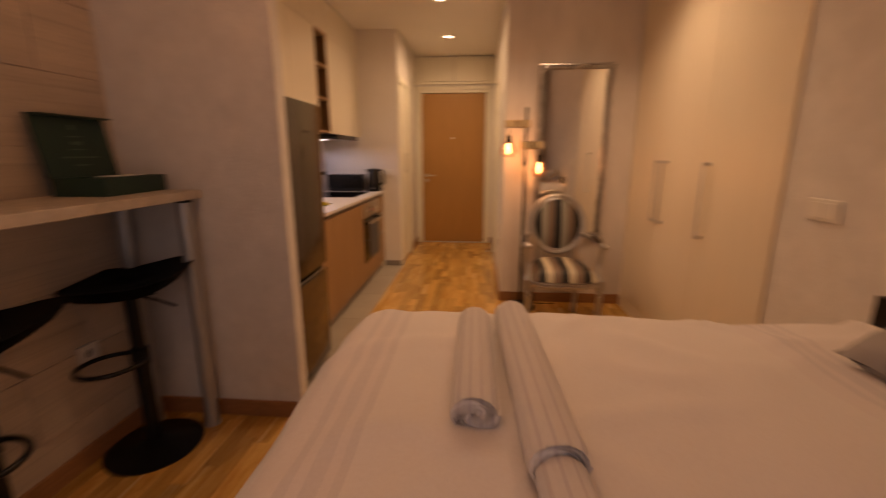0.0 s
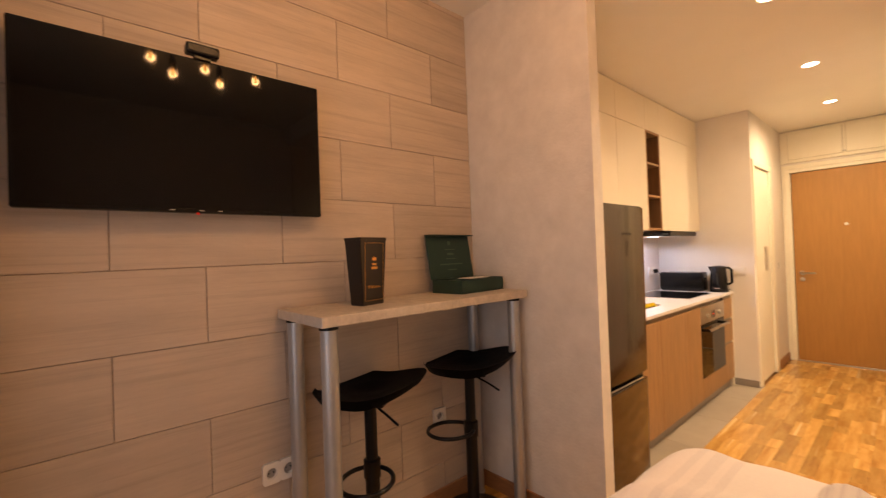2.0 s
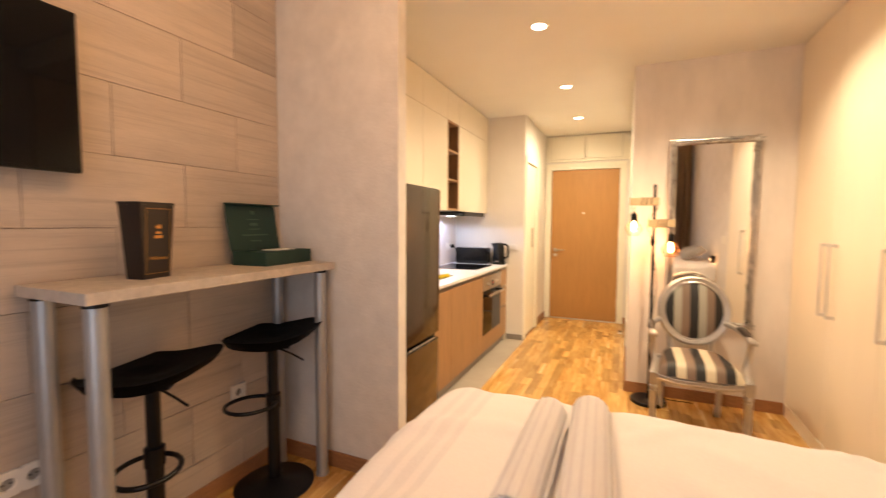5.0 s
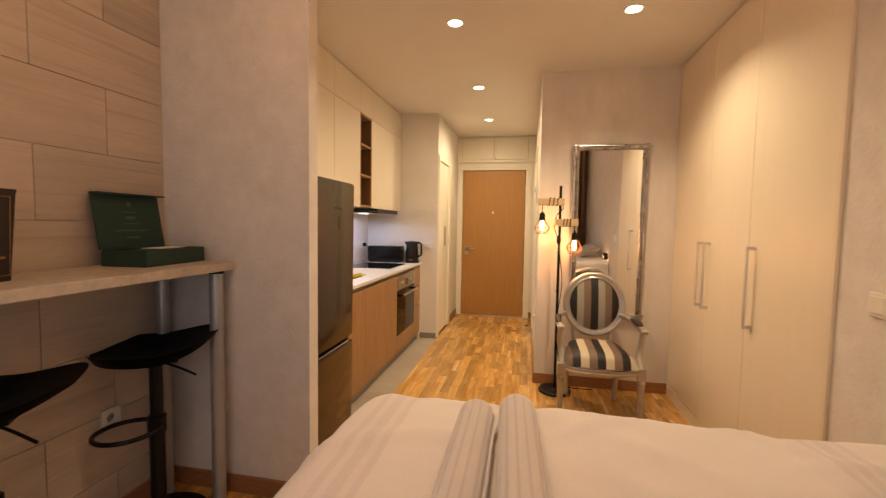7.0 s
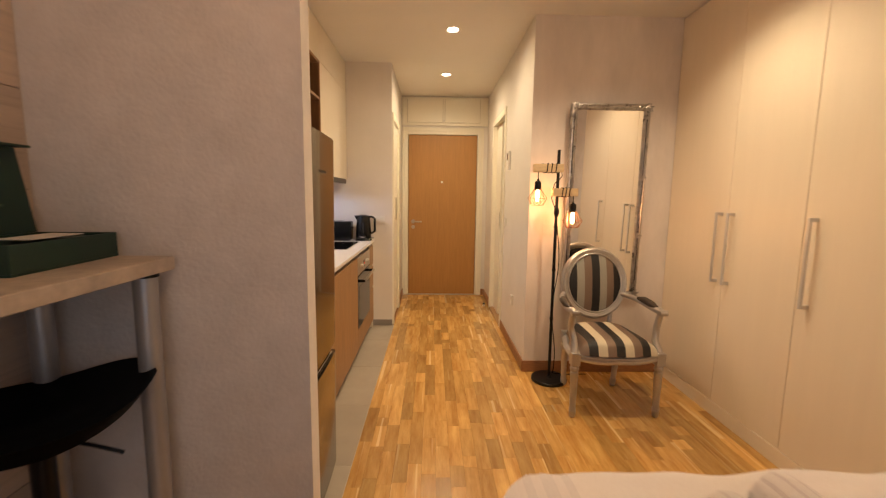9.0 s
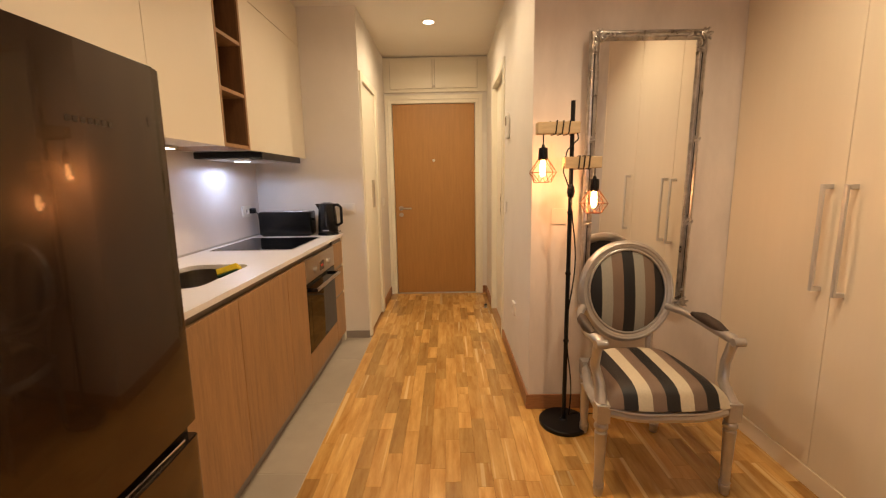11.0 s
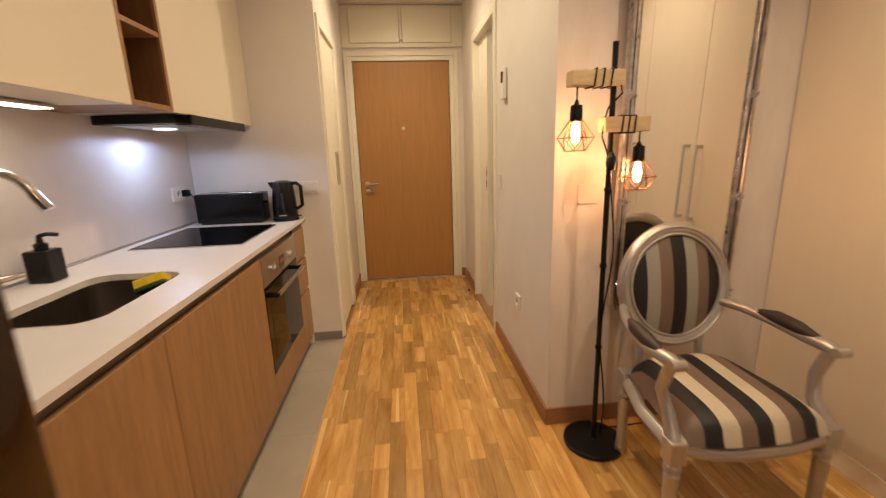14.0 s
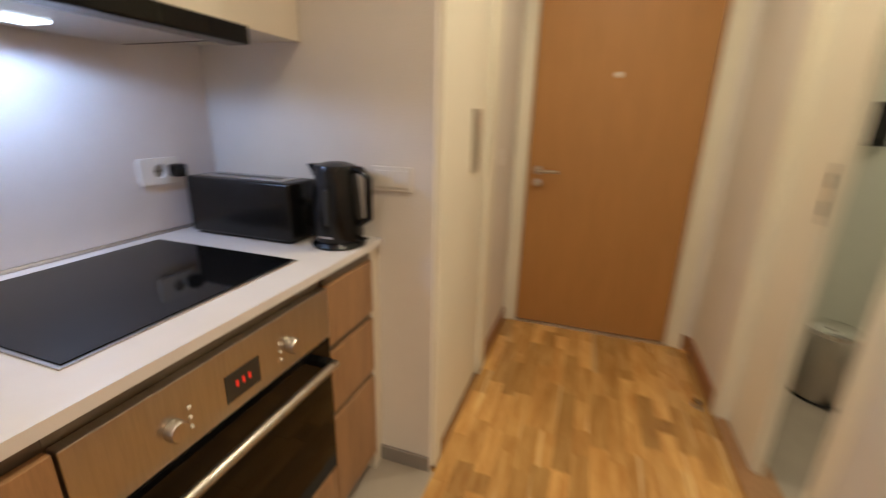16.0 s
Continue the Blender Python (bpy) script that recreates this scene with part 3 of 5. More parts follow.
part("base_ring", lathe([(0.103, 0), (0.105, 0.004), (0.10, 0.011)], (1.32, 6.06, -0.006)), black_plastic, bn)
part("pedal", box(1.29, 1.35, 5.93, 5.965, 0.004, 0.014, 0.003), black_plastic, bn)
sd = thing("soap_dispenser", (1.53, 6.74, 1.2), "black wall-mounted dispenser on bathroom tiles", "dispenser")
part("body", box(1.45, 1.60, 6.66, 6.7495, 1.16, 1.38, 0.01), black_plastic, sd)
part("window_slot", box(1.51, 1.54, 6.657, 6.66, 1.20, 1.34, 0.001), display_dark, sd)

# kitchen run
def front(name, y0, y1, z0, z1, material, parent, x=-0.458, depth=0.019):
    return part(name, box(x - depth, x, y0, y1, z0, z1, 0.0015), material, parent)


FY0 = 2.745
for y0, y1 in ((FY0, 3.25), (3.25, 3.762), (3.762, 4.045)):
    c = thing("base_cabinet", ((-0.458 + KX) / 2, (y0 + y1) / 2, 0), "oak-fronted kitchen base cabinet with recessed grip", "cabinet", "base cabinets of the kitchen")
    part("body", box(KX + 0.005, -0.479, y0 + 0.001, y1 - 0.001, 0.08, 0.66 if y0 > 3 and y1 < 4 else 0.788), oak_front, c)
    front("door", y0 + 0.0015, y1 - 0.0015, 0.085, 0.819, oak_front, c)
    part("plinth", box(-0.52, -0.495, y0, y1, 0, 0.08), grey_trim, c)
    part("grip_rail", box(-0.500, -0.480, y0, y1, 0.790, 0.852), grip_metal, c, "recessed metal grip rail")
c = thing("drawer_unit", (-0.78, 4.775, 0), "oak-fronted kitchen drawer unit with three drawers", "cabinet")
part("body", box(KX + 0.005, -0.479, 4.656, 4.90, 0.08, 0.80), oak_front, c)
part("plinth", box(-0.52, -0.495, 4.65, 4.90, 0, 0.08), grey_trim, c)
for z0, z1 in ((0.085, 0.405), (0.43, 0.620), (0.645, 0.819)):
    front("drawer", 4.657, 4.897, z0, z1, oak_front, c)
    part("grip_rail", box(-0.478, -0.466, 4.657, 4.897, z1 + 0.002, z1 + 0.022), grip_metal, c, "dark grip rail")
part("filler", box(KX, -0.47, 4.9005, EY, 0.0, 0.852), cream, c)
# worktop with a rounded cut-out
SX0, SX1, SY0, SY1 = -0.905, -0.600, 3.215, 3.700
wt = thing("worktop", (-0.775, 3.85, 0.853), "white stone kitchen worktop with an undermount sink", "worktop")
bm = bmesh.new()
inner = rounded(SX0, SX1, SY0, SY1, 0.07, 8)
X0, X1, Y0, Y1 = KX + 0.002, -0.452, FY0, EY - 0.002
n = len(inner)


def outer_point(u, v):
    cx, cy = (SX0 + SX1) / 2, (SY0 + SY1) / 2
    dx, dy = u - cx, v - cy
    best = min((((X1 if dx > 0 else X0) - cx) / dx if abs(dx) > 1e-6 else 1e9), ((SY1 + 0.03 if dy > 0 else SY0 - 0.03) - cy) / dy if abs(dy) > 1e-6 else 1e9)
    return (cx + dx * best, cy + dy * best)


outer = [outer_point(u, v) for u, v in inner]
for corner in ((X0, SY0 - 0.03), (X1, SY0 - 0.03), (X0, SY1 + 0.03), (X1, SY1 + 0.03)):
    at_ = min(range(n), key=lambda q: (outer[q][0] - corner[0]) ** 2 + (outer[q][1] - corner[1]) ** 2)
    outer[at_] = corner
for z, flip in ((0.875, False), (0.853, True)):
    iv = [bm.verts.new((u, v, z)) for u, v in inner]
    ov = [bm.verts.new((*q, z)) for q in outer]
    for i in range(n):
        f = (iv[i], ov[i], ov[(i + 1) % n], iv[(i + 1) % n])
        bm.faces.new(f[::-1] if not flip else f)
    if not flip:
        top_in, top_out = iv, ov
    else:
        for i in range(n):
            j = (i + 1) % n
            bm.faces.new((top_in[i], top_in[j], iv[j], iv[i]))
            bm.faces.new((top_out[j], top_out[i], ov[i], ov[j]))
bmesh.ops.recalc_face_normals(bm, faces=bm.faces)
ylo, yhi = SY0 - 0.03, SY1 + 0.03
part("sink_surround", bm, quartz, wt)
part("slab", box(X0, X1, yhi, Y1, 0.853, 0.875), quartz, wt)
part("slab", box(X0, X1, Y0, ylo, 0.853, 0.875), quartz, wt)
part("wall_seal", box(KX + 0.0005, KX + 0.012, Y0, Y1, 0.8755, 0.885, 0.002), steel, wt, "thin grey sealing strip")
sk = thing("sink", (-0.75, 3.46, 0.70), "stainless steel undermount kitchen sink", "sink")
bm = bmesh.new()
prev = None
for grow, z in ((0.006, 0.8525), (0.004, 0.75), (-0.004, 0.72), (-0.03, 0.702)):
    ring = [bm.verts.new((u, v, z)) for u, v in rounded(SX0 - grow, SX1 + grow, SY0 - grow, SY1 + grow, 0.07, 8)]
    if prev:
        for i in range(len(ring)):
            bm.faces.new((prev[i], prev[(i + 1) % n], ring[(i + 1) % n], ring[i]))
    prev = ring
bm.faces.new(prev)
bmesh.ops.solidify(bm, geom=bm.faces, thickness=0.0015)
part("bowl", bm, steel, sk, smooth=True)
part("drain", lathe([(0.0, 0.0), (0.04, 0.0), (0.042, 0.003), (0.03, 0.004), (0, 0.002)], (-0.80, 3.40, 0.704)), chrome, sk)
sp = thing("sponge", (-0.66, 3.655, 0.80), "yellow sponge with a green scourer leaning in the sink", "sponge", rz=8, local=True)
sp.rotation_euler = (radians(-30), radians(-16), radians(12))
sp.location = (-0.69, 3.645, 0.845)
part("foam", box(-0.05, 0.05, -0.032, 0.032, -0.006, 0.026, 0.005), sponge_yellow, sp)
part("scourer", box(-0.05, 0.05, -0.032, 0.032, -0.018, -0.0065, 0.003), sponge_green, sp)
fa = thing("faucet", (-1.02, 3.40, 0.875), "chrome swan-neck kitchen faucet", "faucet")
arc = [(-1.03, 3.42, 0.92), (-1.03, 3.42, 1.15)] + [(-1.03 + 0.10 - 0.10 * math.cos(a), 3.42 + 0.02 * (a / 3), 1.15 + 0.10 * math.sin(a)) for a in np.linspace(0.15, 2.75, 12)]
part("base", lathe([(0.028, 0), (0.028, 0.006), (0.022, 0.012), (0.022, 0.075), (0.014, 0.08)], (-1.03, 3.42, 0.875), 24), chrome, fa, smooth=True)
part("neck", tube(arc, 0.0125, 14), chrome, fa, smooth=True)
e1, e2 = Vector(arc[-1]), Vector(arc[-1]) - Vector(arc[-2])
e2.normalize()
part("nozzle", tube([e1, e1 + e2 * 0.055], 0.0165, 16), chrome, fa, smooth=True)
part("lever", tube([(-1.02, 3.43, 0.93), (-0.985, 3.49, 0.935), (-0.98, 3.51, 0.937)], 0.011, 12, radii=[0.016, 0.013, 0.012]), chrome, fa, smooth=True)
so = thing("soap_bottle", (-1.03, 3.66, 0.875), "square matt black soap dispenser on the worktop", "soap dispenser")
part("body", box(-1.068, -0.992, 3.622, 3.698, 0.8755, 0.985, 0.006), black_plastic, so)
part("collar", lathe([(0.02, 0.985), (0.02, 1.005), (0.011, 1.01), (0.007, 1.035), (0, 1.036)], (-1.03, 3.66, 0), 18), black_plastic, so, smooth=True)
part("spout", tube([(-1.03, 3.66, 1.032), (-1.01, 3.67, 1.036), (-0.985, 3.685, 1.03)], 0.007, 10), black_plastic, so, smooth=True)

hb = thing("hob", (-0.80, 4.39, 0.875), "black glass cooking hob with a steel rim", "hob")
part("rim", box(-1.050, -0.552, 4.118, 4.668, 0.8752, 0.8785, 0.001), steel, hb, "thin steel rim")
part("glass", box(-1.043, -0.559, 4.125, 4.661, 0.8787, 0.881, 0.001), black_gloss, hb)

ov = thing("oven", (-0.78, 4.35, 0.08), "steel built-in oven with dark glass door", "oven")
part("body", box(KX + 0.01, -0.480, 4.05, 4.652, 0.082, 0.80), black_plastic, ov)
part("control_panel", box(-0.479, -0.456, 4.048, 4.653, 0.680, 0.819, 0.002), steel, ov, "brushed steel control panel")
dr = part("door", box(-0.479, -0.457, 4.048, 4.653, 0.248, 0.676, 0.003), black_gloss, ov, "dark glass door")
part("handle", tube([(-0.412, 4.09, 0.632), (-0.412, 4.61, 0.632)], 0.0105, 12), steel, dr, "steel bar handle", smooth=True)
for y in (4.10, 4.60):
    part("handle_post", box(-0.457, -0.405, y - 0.012, y + 0.012, 0.622, 0.642, 0.003), black_plastic, dr)
part("inner_window", box(-0.4568, -0.4562, 4.11, 4.59, 0.30, 0.58), tv_glass, dr)
for y in (4.20, 4.50):
    part("knob", disc([(0, 0), (0.019, 0), (0.019, 0.014), (0.016, 0.018), (0, 0.018)], (-0.456, y, 0.735), "+x"), steel, ov, "round steel knob", smooth=True)
    for dz in (-0.02, 0.0, 0.02):
        part("button", box(-0.456, -0.454, y + (0.03 if y < 4.3 else -0.038), y + (0.036 if y < 4.3 else -0.032), 0.733 + dz, 0.739 + dz), white_plastic, ov)
dp = part("display", box(-0.456, -0.4548, 4.31, 4.40, 0.705, 0.765), display_dark, ov, "dark oven clock")
for i in range(3):
    part("digit", box(-0.4547, -0.4543, 4.335 + i * 0.016, 4.342 + i * 0.016, 0.729, 0.743), red_digit, dp)
c = thing("oven_cabinet", (-0.47, 4.35, 0.0), "oak panel below the built-in oven", "cabinet panel")
front("panel", 4.048, 4.653, 0.085, 0.243, oak_front, c)
part("plinth", box(-0.52, -0.495, 4.046, 4.649, 0, 0.08), grey_trim, c)
part("grip_rail", box(-0.505, -0.4805, 4.046, 4.653, 0.801, 0.852), grip_metal, c)

# wall cabinets
UX, UB, US = -0.713, 1.457, 2.268
def wall_cabinet(y0, y1, z0, niche=False):
    c = thing("wall_cabinet", ((UX + KX) / 2, (y0 + y1) / 2, z0), "open oak shelf niche, darker at back and inner sides, between wall cabinets" if niche else "flat cream lacquered kitchen wall cabinet", "cabinet", "wall cabinets of the kitchen")
    if niche:
        for v in ((y0, y0 + 0.018), (y1 - 0.018, y1)):
            part("side", box(KX + 0.003, UX, v[0], v[1], z0, US), oak_front, c)
        # Back and thin inner sheets are a darker oak tone than the shelves.
        part("back", box(KX + 0.003, KX + 0.02, y0 + 0.018, y1 - 0.018, z0, US), oak_darker, c)
        for z in (z0, z0 + 0.27, z0 + 0.535, US - 0.018):
            part("shelf", box(KX + 0.02, UX - 0.002, y0 + 0.018, y1 - 0.018, z, z + 0.018), oak_front, c)
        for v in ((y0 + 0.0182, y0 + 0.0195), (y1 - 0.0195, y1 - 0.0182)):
            part("lining", box(KX + 0.02, UX - 0.01, v[0], v[1], z0 + 0.018, US - 0.018), oak_darker, c)
    else:
        part("body", box(KX + 0.003, UX - 0.02, y0, y1, z0, 2.535), cream, c)
        part("door", box(UX - 0.0195, UX, y0 + 0.0015, y1 - 0.0015, z0 - 0.003, US - 0.0015, 0.0015), cream, c)
    if niche:
        part("top_body", box(KX + 0.003, UX - 0.02, y0, y1, US + 0.001, 2.535), cream, c)
    part("top_door", box(UX - 0.0195, UX, y0 + 0.0015, y1 - 0.0015, US + 0.0015, 2.535, 0.0015), cream, c)


wall_cabinet(2.14, 2.745, 1.60)
wall_cabinet(2.745, 3.262, UB)
wall_cabinet(3.262, 3.763, UB)
wall_cabinet(3.763, 4.036, UB, True)
wall_cabinet(4.036, EY - 0.003, UB)
ul = thing("cabinet_lamp", (-0.95, 3.5, UB - 0.012), "slim lamp under the wall cabinet", "lamp")
part("body", box(-1.00, -0.92, 3.35, 3.72, UB - 0.014, UB - 0.004, 0.002), steel, ul)
part("diffuser", box(-0.99, -0.93, 3.36, 3.71, UB - 0.016, UB - 0.0141), led_white, ul)
ho = thing("cooker_hood", (-0.86, 4.39, 1.405), "slim black pull-out cooker hood", "cooker hood")
part("body", box(-1.07, -0.735, 4.09, 4.69, 1.415, 1.453, 0.004), black_plastic, ho)
part("visor", box(-0.734, -0.668, 4.075, 4.705, 1.406, 1.449, 0.005), black_gloss, ho, "glossy black front visor")
part("filter", box(-1.04, -0.75, 4.13, 4.65, 1.411, 1.4145), steel, ho, "metal grease filter")
for y in (4.38,):
    part("lamp", box(-0.965, -0.895, y - 0.035, y + 0.035, 1.4075, 1.4108), led_cool, ho)

# fridge
fr = thing("fridge_freezer", (-0.64, 2.46, 0), "tall dark steel fridge-freezer with two doors", "fridge")
FX, FA, FB = -0.3255, 2.130, 2.717


def bowed_door(z0, z1):
    """A door whose front swells gently towards the middle, with rounded edges, leaning a touch forward."""
    front = [(FX - 0.010 + 0.010 * math.sin(a), FA + 0.010 - 0.010 * math.cos(a)) for a in np.linspace(0, math.pi / 2, 5)]
    front += [(FX + 0.0098 * (1 - (2 * (y - FA) / (FB - FA) - 1) ** 2), y) for y in np.linspace(FA + 0.02, FB - 0.02, 25)]
    front += [(FX - 0.010 + 0.010 * math.cos(a), FB - 0.010 + 0.010 * math.sin(a)) for a in np.linspace(0, math.pi / 2, 5)]
    bm = slab([(FX - 0.062, FA)] + front + [(FX - 0.062, FB)], z0, z1)
    for v in bm.verts:
        v.co.x += (v.co.z - 0.8) * 0.0099
    bmesh.ops.bevel(bm, geom=[e for e in bm.edges if abs(e.verts[0].co.z - e.verts[1].co.z) < 1e-4], offset=0.003, segments=2, affect="EDGES")
    return bm


part("body", box(-0.95, FX - 0.080, FA + 0.002, FB - 0.002, 0.02, 1.54, 0.006), black_plastic, fr)
ud = part("upper_door", bowed_door(0.632, 1.545), fridge_steel, fr, "upper dark steel door", smooth=True)
ld = part("lower_door", bowed_door(0.04, 0.592), fridge_steel, fr, "lower dark steel freezer door", smooth=True)
part("handle_recess", box(FX - 0.079, FX - 0.030, FA + 0.003, FB - 0.003, 0.585, 0.640), black_plastic, fr)
part("door_seal", box(FX - 0.080, FX - 0.056, FA + 0.006, FB - 0.006, 0.05, 1.535), black_plastic, fr)
part("grip_edge", box(FX - 0.022, FX - 0.006, FA + 0.05, FB - 0.05, 0.5935, 0.603, 0.003), chrome, ld, "bright metal grip edge")
part("top_cap", box(FX - 0.055, FX - 0.006, FA + 0.004, FB - 0.004, 1.546, 1.553, 0.002), black_plastic, ud)
for k, w_ in enumerate((0.015, 0.012, 0.013, 0.012, 0.012, 0.013, 0.013)):
    y_ = 2.425 + k * 0.0168
    bow = 0.0098 * (1 - (2 * (y_ - FA) / (FB - FA) - 1) ** 2)
    part("lettering_bar", box(FX + bow + 0.0052, FX + bow + 0.0068, y_, y_ + w_ * 0.8, 1.390, 1.401), badge_grey, ud)
for y in (FA + 0.05, FB - 0.05):
    part("foot", lathe([(0.02, 0), (0.02, 0.02)], (-0.44, y, 0), 12), black_plastic, fr)

# toaster and kettle
to = thing("toaster", (-0.87, 4.85, 0.875), "long black plastic toaster on the worktop", "toaster")
part("body", box(-1.035, -0.648, 4.77, 4.905, 0.885, 1.058, 0.009, 3), black_plastic, to, smooth=True)
part("slot_plate", box(-1.0, -0.69, 4.80, 4.875, 1.0555, 1.061, 0.002), steel, to)
part("slot", box(-0.97, -0.72, 4.825, 4.85, 1.0612, 1.063), display_dark, to)
part("lever", box(-0.6475, -0.632, 4.825, 4.85, 0.99, 1.005, 0.003), black_plastic, to)
part("base", box(-1.02, -0.665, 4.785, 4.89, 0.8755, 0.8848), black_plastic, to)
ke = thing("kettle", (-0.545, 4.84, 0.875), "black plastic electric kettle on its base", "kettle")
K = (-0.540, 4.85, 0.8755)
part("base", lathe([(0.078, 0), (0.08, 0.006), (0.072, 0.016), (0, 0.017)], K), black_plastic, ke)
bd_ = part("body", lathe([(0.070, 0.018), (0.074, 0.03), (0.070, 0.12), (0.060, 0.226), (0.056, 0.236), (0.03, 0.244), (0, 0.245)], K, 36), black_plastic, ke, smooth=True)
part("spout", slab([(K[0] - 0.085, K[2] + 0.236), (K[0] - 0.05, K[2] + 0.236), (K[0] - 0.052, K[2] + 0.175)], K[1] - 0.016, K[1] + 0.016, axis="y"), black_plastic, bd_)
part("handle", tube([(K[0] + 0.045, K[1], K[2] + 0.226), (K[0] + 0.085, K[1] - 0.004, K[2] + 0.226), (K[0] + 0.108, K[1] - 0.006, K[2] + 0.205), (K[0] + 0.108, K[1] - 0.006, K[2] + 0.09), (K[0] + 0.075, K[1] - 0.004, K[2] + 0.07)], 0.011, 12), black_plastic, bd_, smooth=True)
part("water_gauge", box(K[0] + 0.0, K[0] + 0.014, K[1] - 0.0735, K[1] - 0.06, K[2] + 0.07, K[2] + 0.175, 0.004), display_dark, bd_)
part("logo_bar", box(K[0] - 0.02, K[0] + 0.024, K[1] - 0.074, K[1] - 0.07, K[2] + 0.034, K[2] + 0.040), grey_cloth, bd_)
part("switch", box(K[0] + 0.06, K[0] + 0.095, K[1] - 0.01, K[1] + 0.01, K[2] + 0.022, K[2] + 0.028, 0.002), black_plastic, ke)


# sockets and switches
def plate(name, at, axis, w, hgt, label, cat, rockers=0, holes=0):
    """A wall plate; axis is the outward normal."""
    t = thing(name, at, label, cat, local=True)
    t.rotation_euler = (0, 0, {"+x": radians(90), "-x": radians(-90), "-y": 0.0}[axis])
    deep = 0.013 if holes else 0.009
    if not holes:
        part("plate", box(-w / 2, w / 2, -deep, 0.0, -hgt / 2, hgt / 2, 0.003), white_plastic, t)
    if rockers:
        rw = (w - 0.02) / rockers
        for i in range(rockers):
            part("rocker", box(-w / 2 + 0.01 + i * rw + 0.001, -w / 2 + 0.01 + (i + 1) * rw - 0.001, -0.0125, -0.0092, -hgt / 2 + 0.012, hgt / 2 - 0.012, 0.0015), white_plastic, t)
    cw = w / max(1, holes)
    for i in range(holes):
        cx = -w / 2 + (i + 0.5) * cw
        bm = bmesh.new()
        rings = [[], [], [], []]
        for a in range(32):
            co, si = math.cos(2 * math.pi * a / 32), math.sin(2 * math.pi * a / 32)
            kx, kz = (cw / 2) / max(abs(co), 1e-6), (hgt / 2) / max(abs(si), 1e-6)
            kk = min(kx, kz)
            rings[0].append(bm.verts.new((cx + co * kk, 0.0, si * kk)))
            rings[1].append(bm.verts.new((cx + co * kk, -deep, si * kk)))
            rings[2].append(bm.verts.new((cx + co * 0.021, -deep, si * 0.021)))
            rings[3].append(bm.verts.new((cx + co * 0.0195, -0.001, si * 0.0195)))
        for r0, r1 in zip(rings, rings[1:]):
            for a in range(32):
                bm.faces.new((r0[a], r0[(a + 1) % 32], r1[(a + 1) % 32], r1[a]))
        bmesh.ops.recalc_face_normals(bm, faces=bm.faces)
        fr = part("plate", bm, white_plastic, t)
        # Well floor painted grey to deepen the shade of the shallow recess.
        dk = part("socket_face", lathe([(0, 0), (0.0194, 0), (0.0194, 0.0006), (0, 0.0006)], (0, 0, 0), 20), socket_shade, fr)
        dk.data.transform(Matrix.Translation((cx, -0.0012, 0)) @ Matrix.Rotation(radians(90), 4, "X"))
        for q in (-0.0095, 0.0095):
            part("pin_hole", box(cx + q - 0.003, cx + q + 0.003, -0.0035, -0.0019, -0.003, 0.003, 0.0008), display_dark, fr)
    return t


plate("double_socket", (TX + 0.001, 0.895, 0.49), "+x", 0.135, 0.082, "white double wall socket on the tiles", "socket", holes=2)
plate("wall_socket", (TX + 0.001, 1.738, 0.468), "+x", 0.082, 0.082, "white wall socket below the bar table", "socket", holes=1)
plate("wall_socket", (HX1 - 0.0005, 4.338, 0.43), "-x", 0.08, 0.08, "white wall socket low on the hall wall", "socket", holes=1)
plate("light_switch", (HX1 - 0.0005, 4.79, 1.07), "-x", 0.08, 0.08, "white light switch beside the bathroom door", "switch", rockers=1)
plate("light_switch", (HX0 + 0.0005, 5.96, 1.066), "+x", 0.08, 0.08, "white light switch beside the entrance door", "switch", rockers=1)
plate("light_switch", (RX - 0.0005, 1.86, 1.08), "-x", 0.14, 0.08, "white double light switch above the bed", "switch", rockers=2)
plate("light_switch", (-0.415, EY - 0.0005, 1.066), "-y", 0.13, 0.075, "white double light switch above the worktop", "switch", rockers=2)
bp_ = thing("blank_plate", (0.955, WY - 0.0035, 1.075), "square blanking plate painted over like the wall", "wall plate")
part("cover", box(0.915, 0.995, WY - 0.0055, WY - 0.0032, 1.035, 1.115, 0.001), wallpaper, bp_)
plate("kitchen_socket", (KX + 0.0005, 4.745, 1.07), "+x", 0.13, 0.08, "white double socket above the hob", "socket", holes=1)
pl = thing("power_cord", (KX + 0.012, 4.77, 1.07), "black plug and cord of the toaster", "cord")
part("plug", box(KX + 0.012, KX + 0.05, 4.77, 4.81, 1.05, 1.09, 0.008), black_plastic, pl)
part("cord", tube([(KX + 0.05, 4.79, 1.07), (KX + 0.066, 4.80, 1.04), (KX + 0.062, 4.82, 0.97), (KX + 0.052, 4.84, 0.91), (-1.05, 4.855, 0.892)], 0.0035, 8), black_plastic, pl, smooth=True)
it = thing("intercom", (HX1 - 0.001, 4.655, 1.56), "white wall thermostat with a small dark display", "thermostat")
part("body", box(HX1 - 0.024, HX1 - 0.0008, 4.622, 4.69, 1.545, 1.715, 0.008), white_plastic, it)
part("display", box(HX1 - 0.0255, HX1 - 0.0242, 4.634, 4.678, 1.635, 1.695), display_dark, it)

# ceiling spots
for sx, sy in SPOTS:
    t = thing("ceiling_spot", (sx, sy, CEIL), "round white recessed ceiling spot, lit", "ceiling light", "ceiling spots")
    part("ring", lathe([(0.042, -0.002), (0.052, -0.006), (0.056, -0.0005), (0.042, -0.0005)], (sx, sy, CEIL)), white_gloss, t, smooth=True)
    part("lamp_face", lathe([(0, -0.004), (0.042, -0.004), (0.042, -0.0008), (0, -0.0008)], (sx, sy, CEIL)), led_white, t)

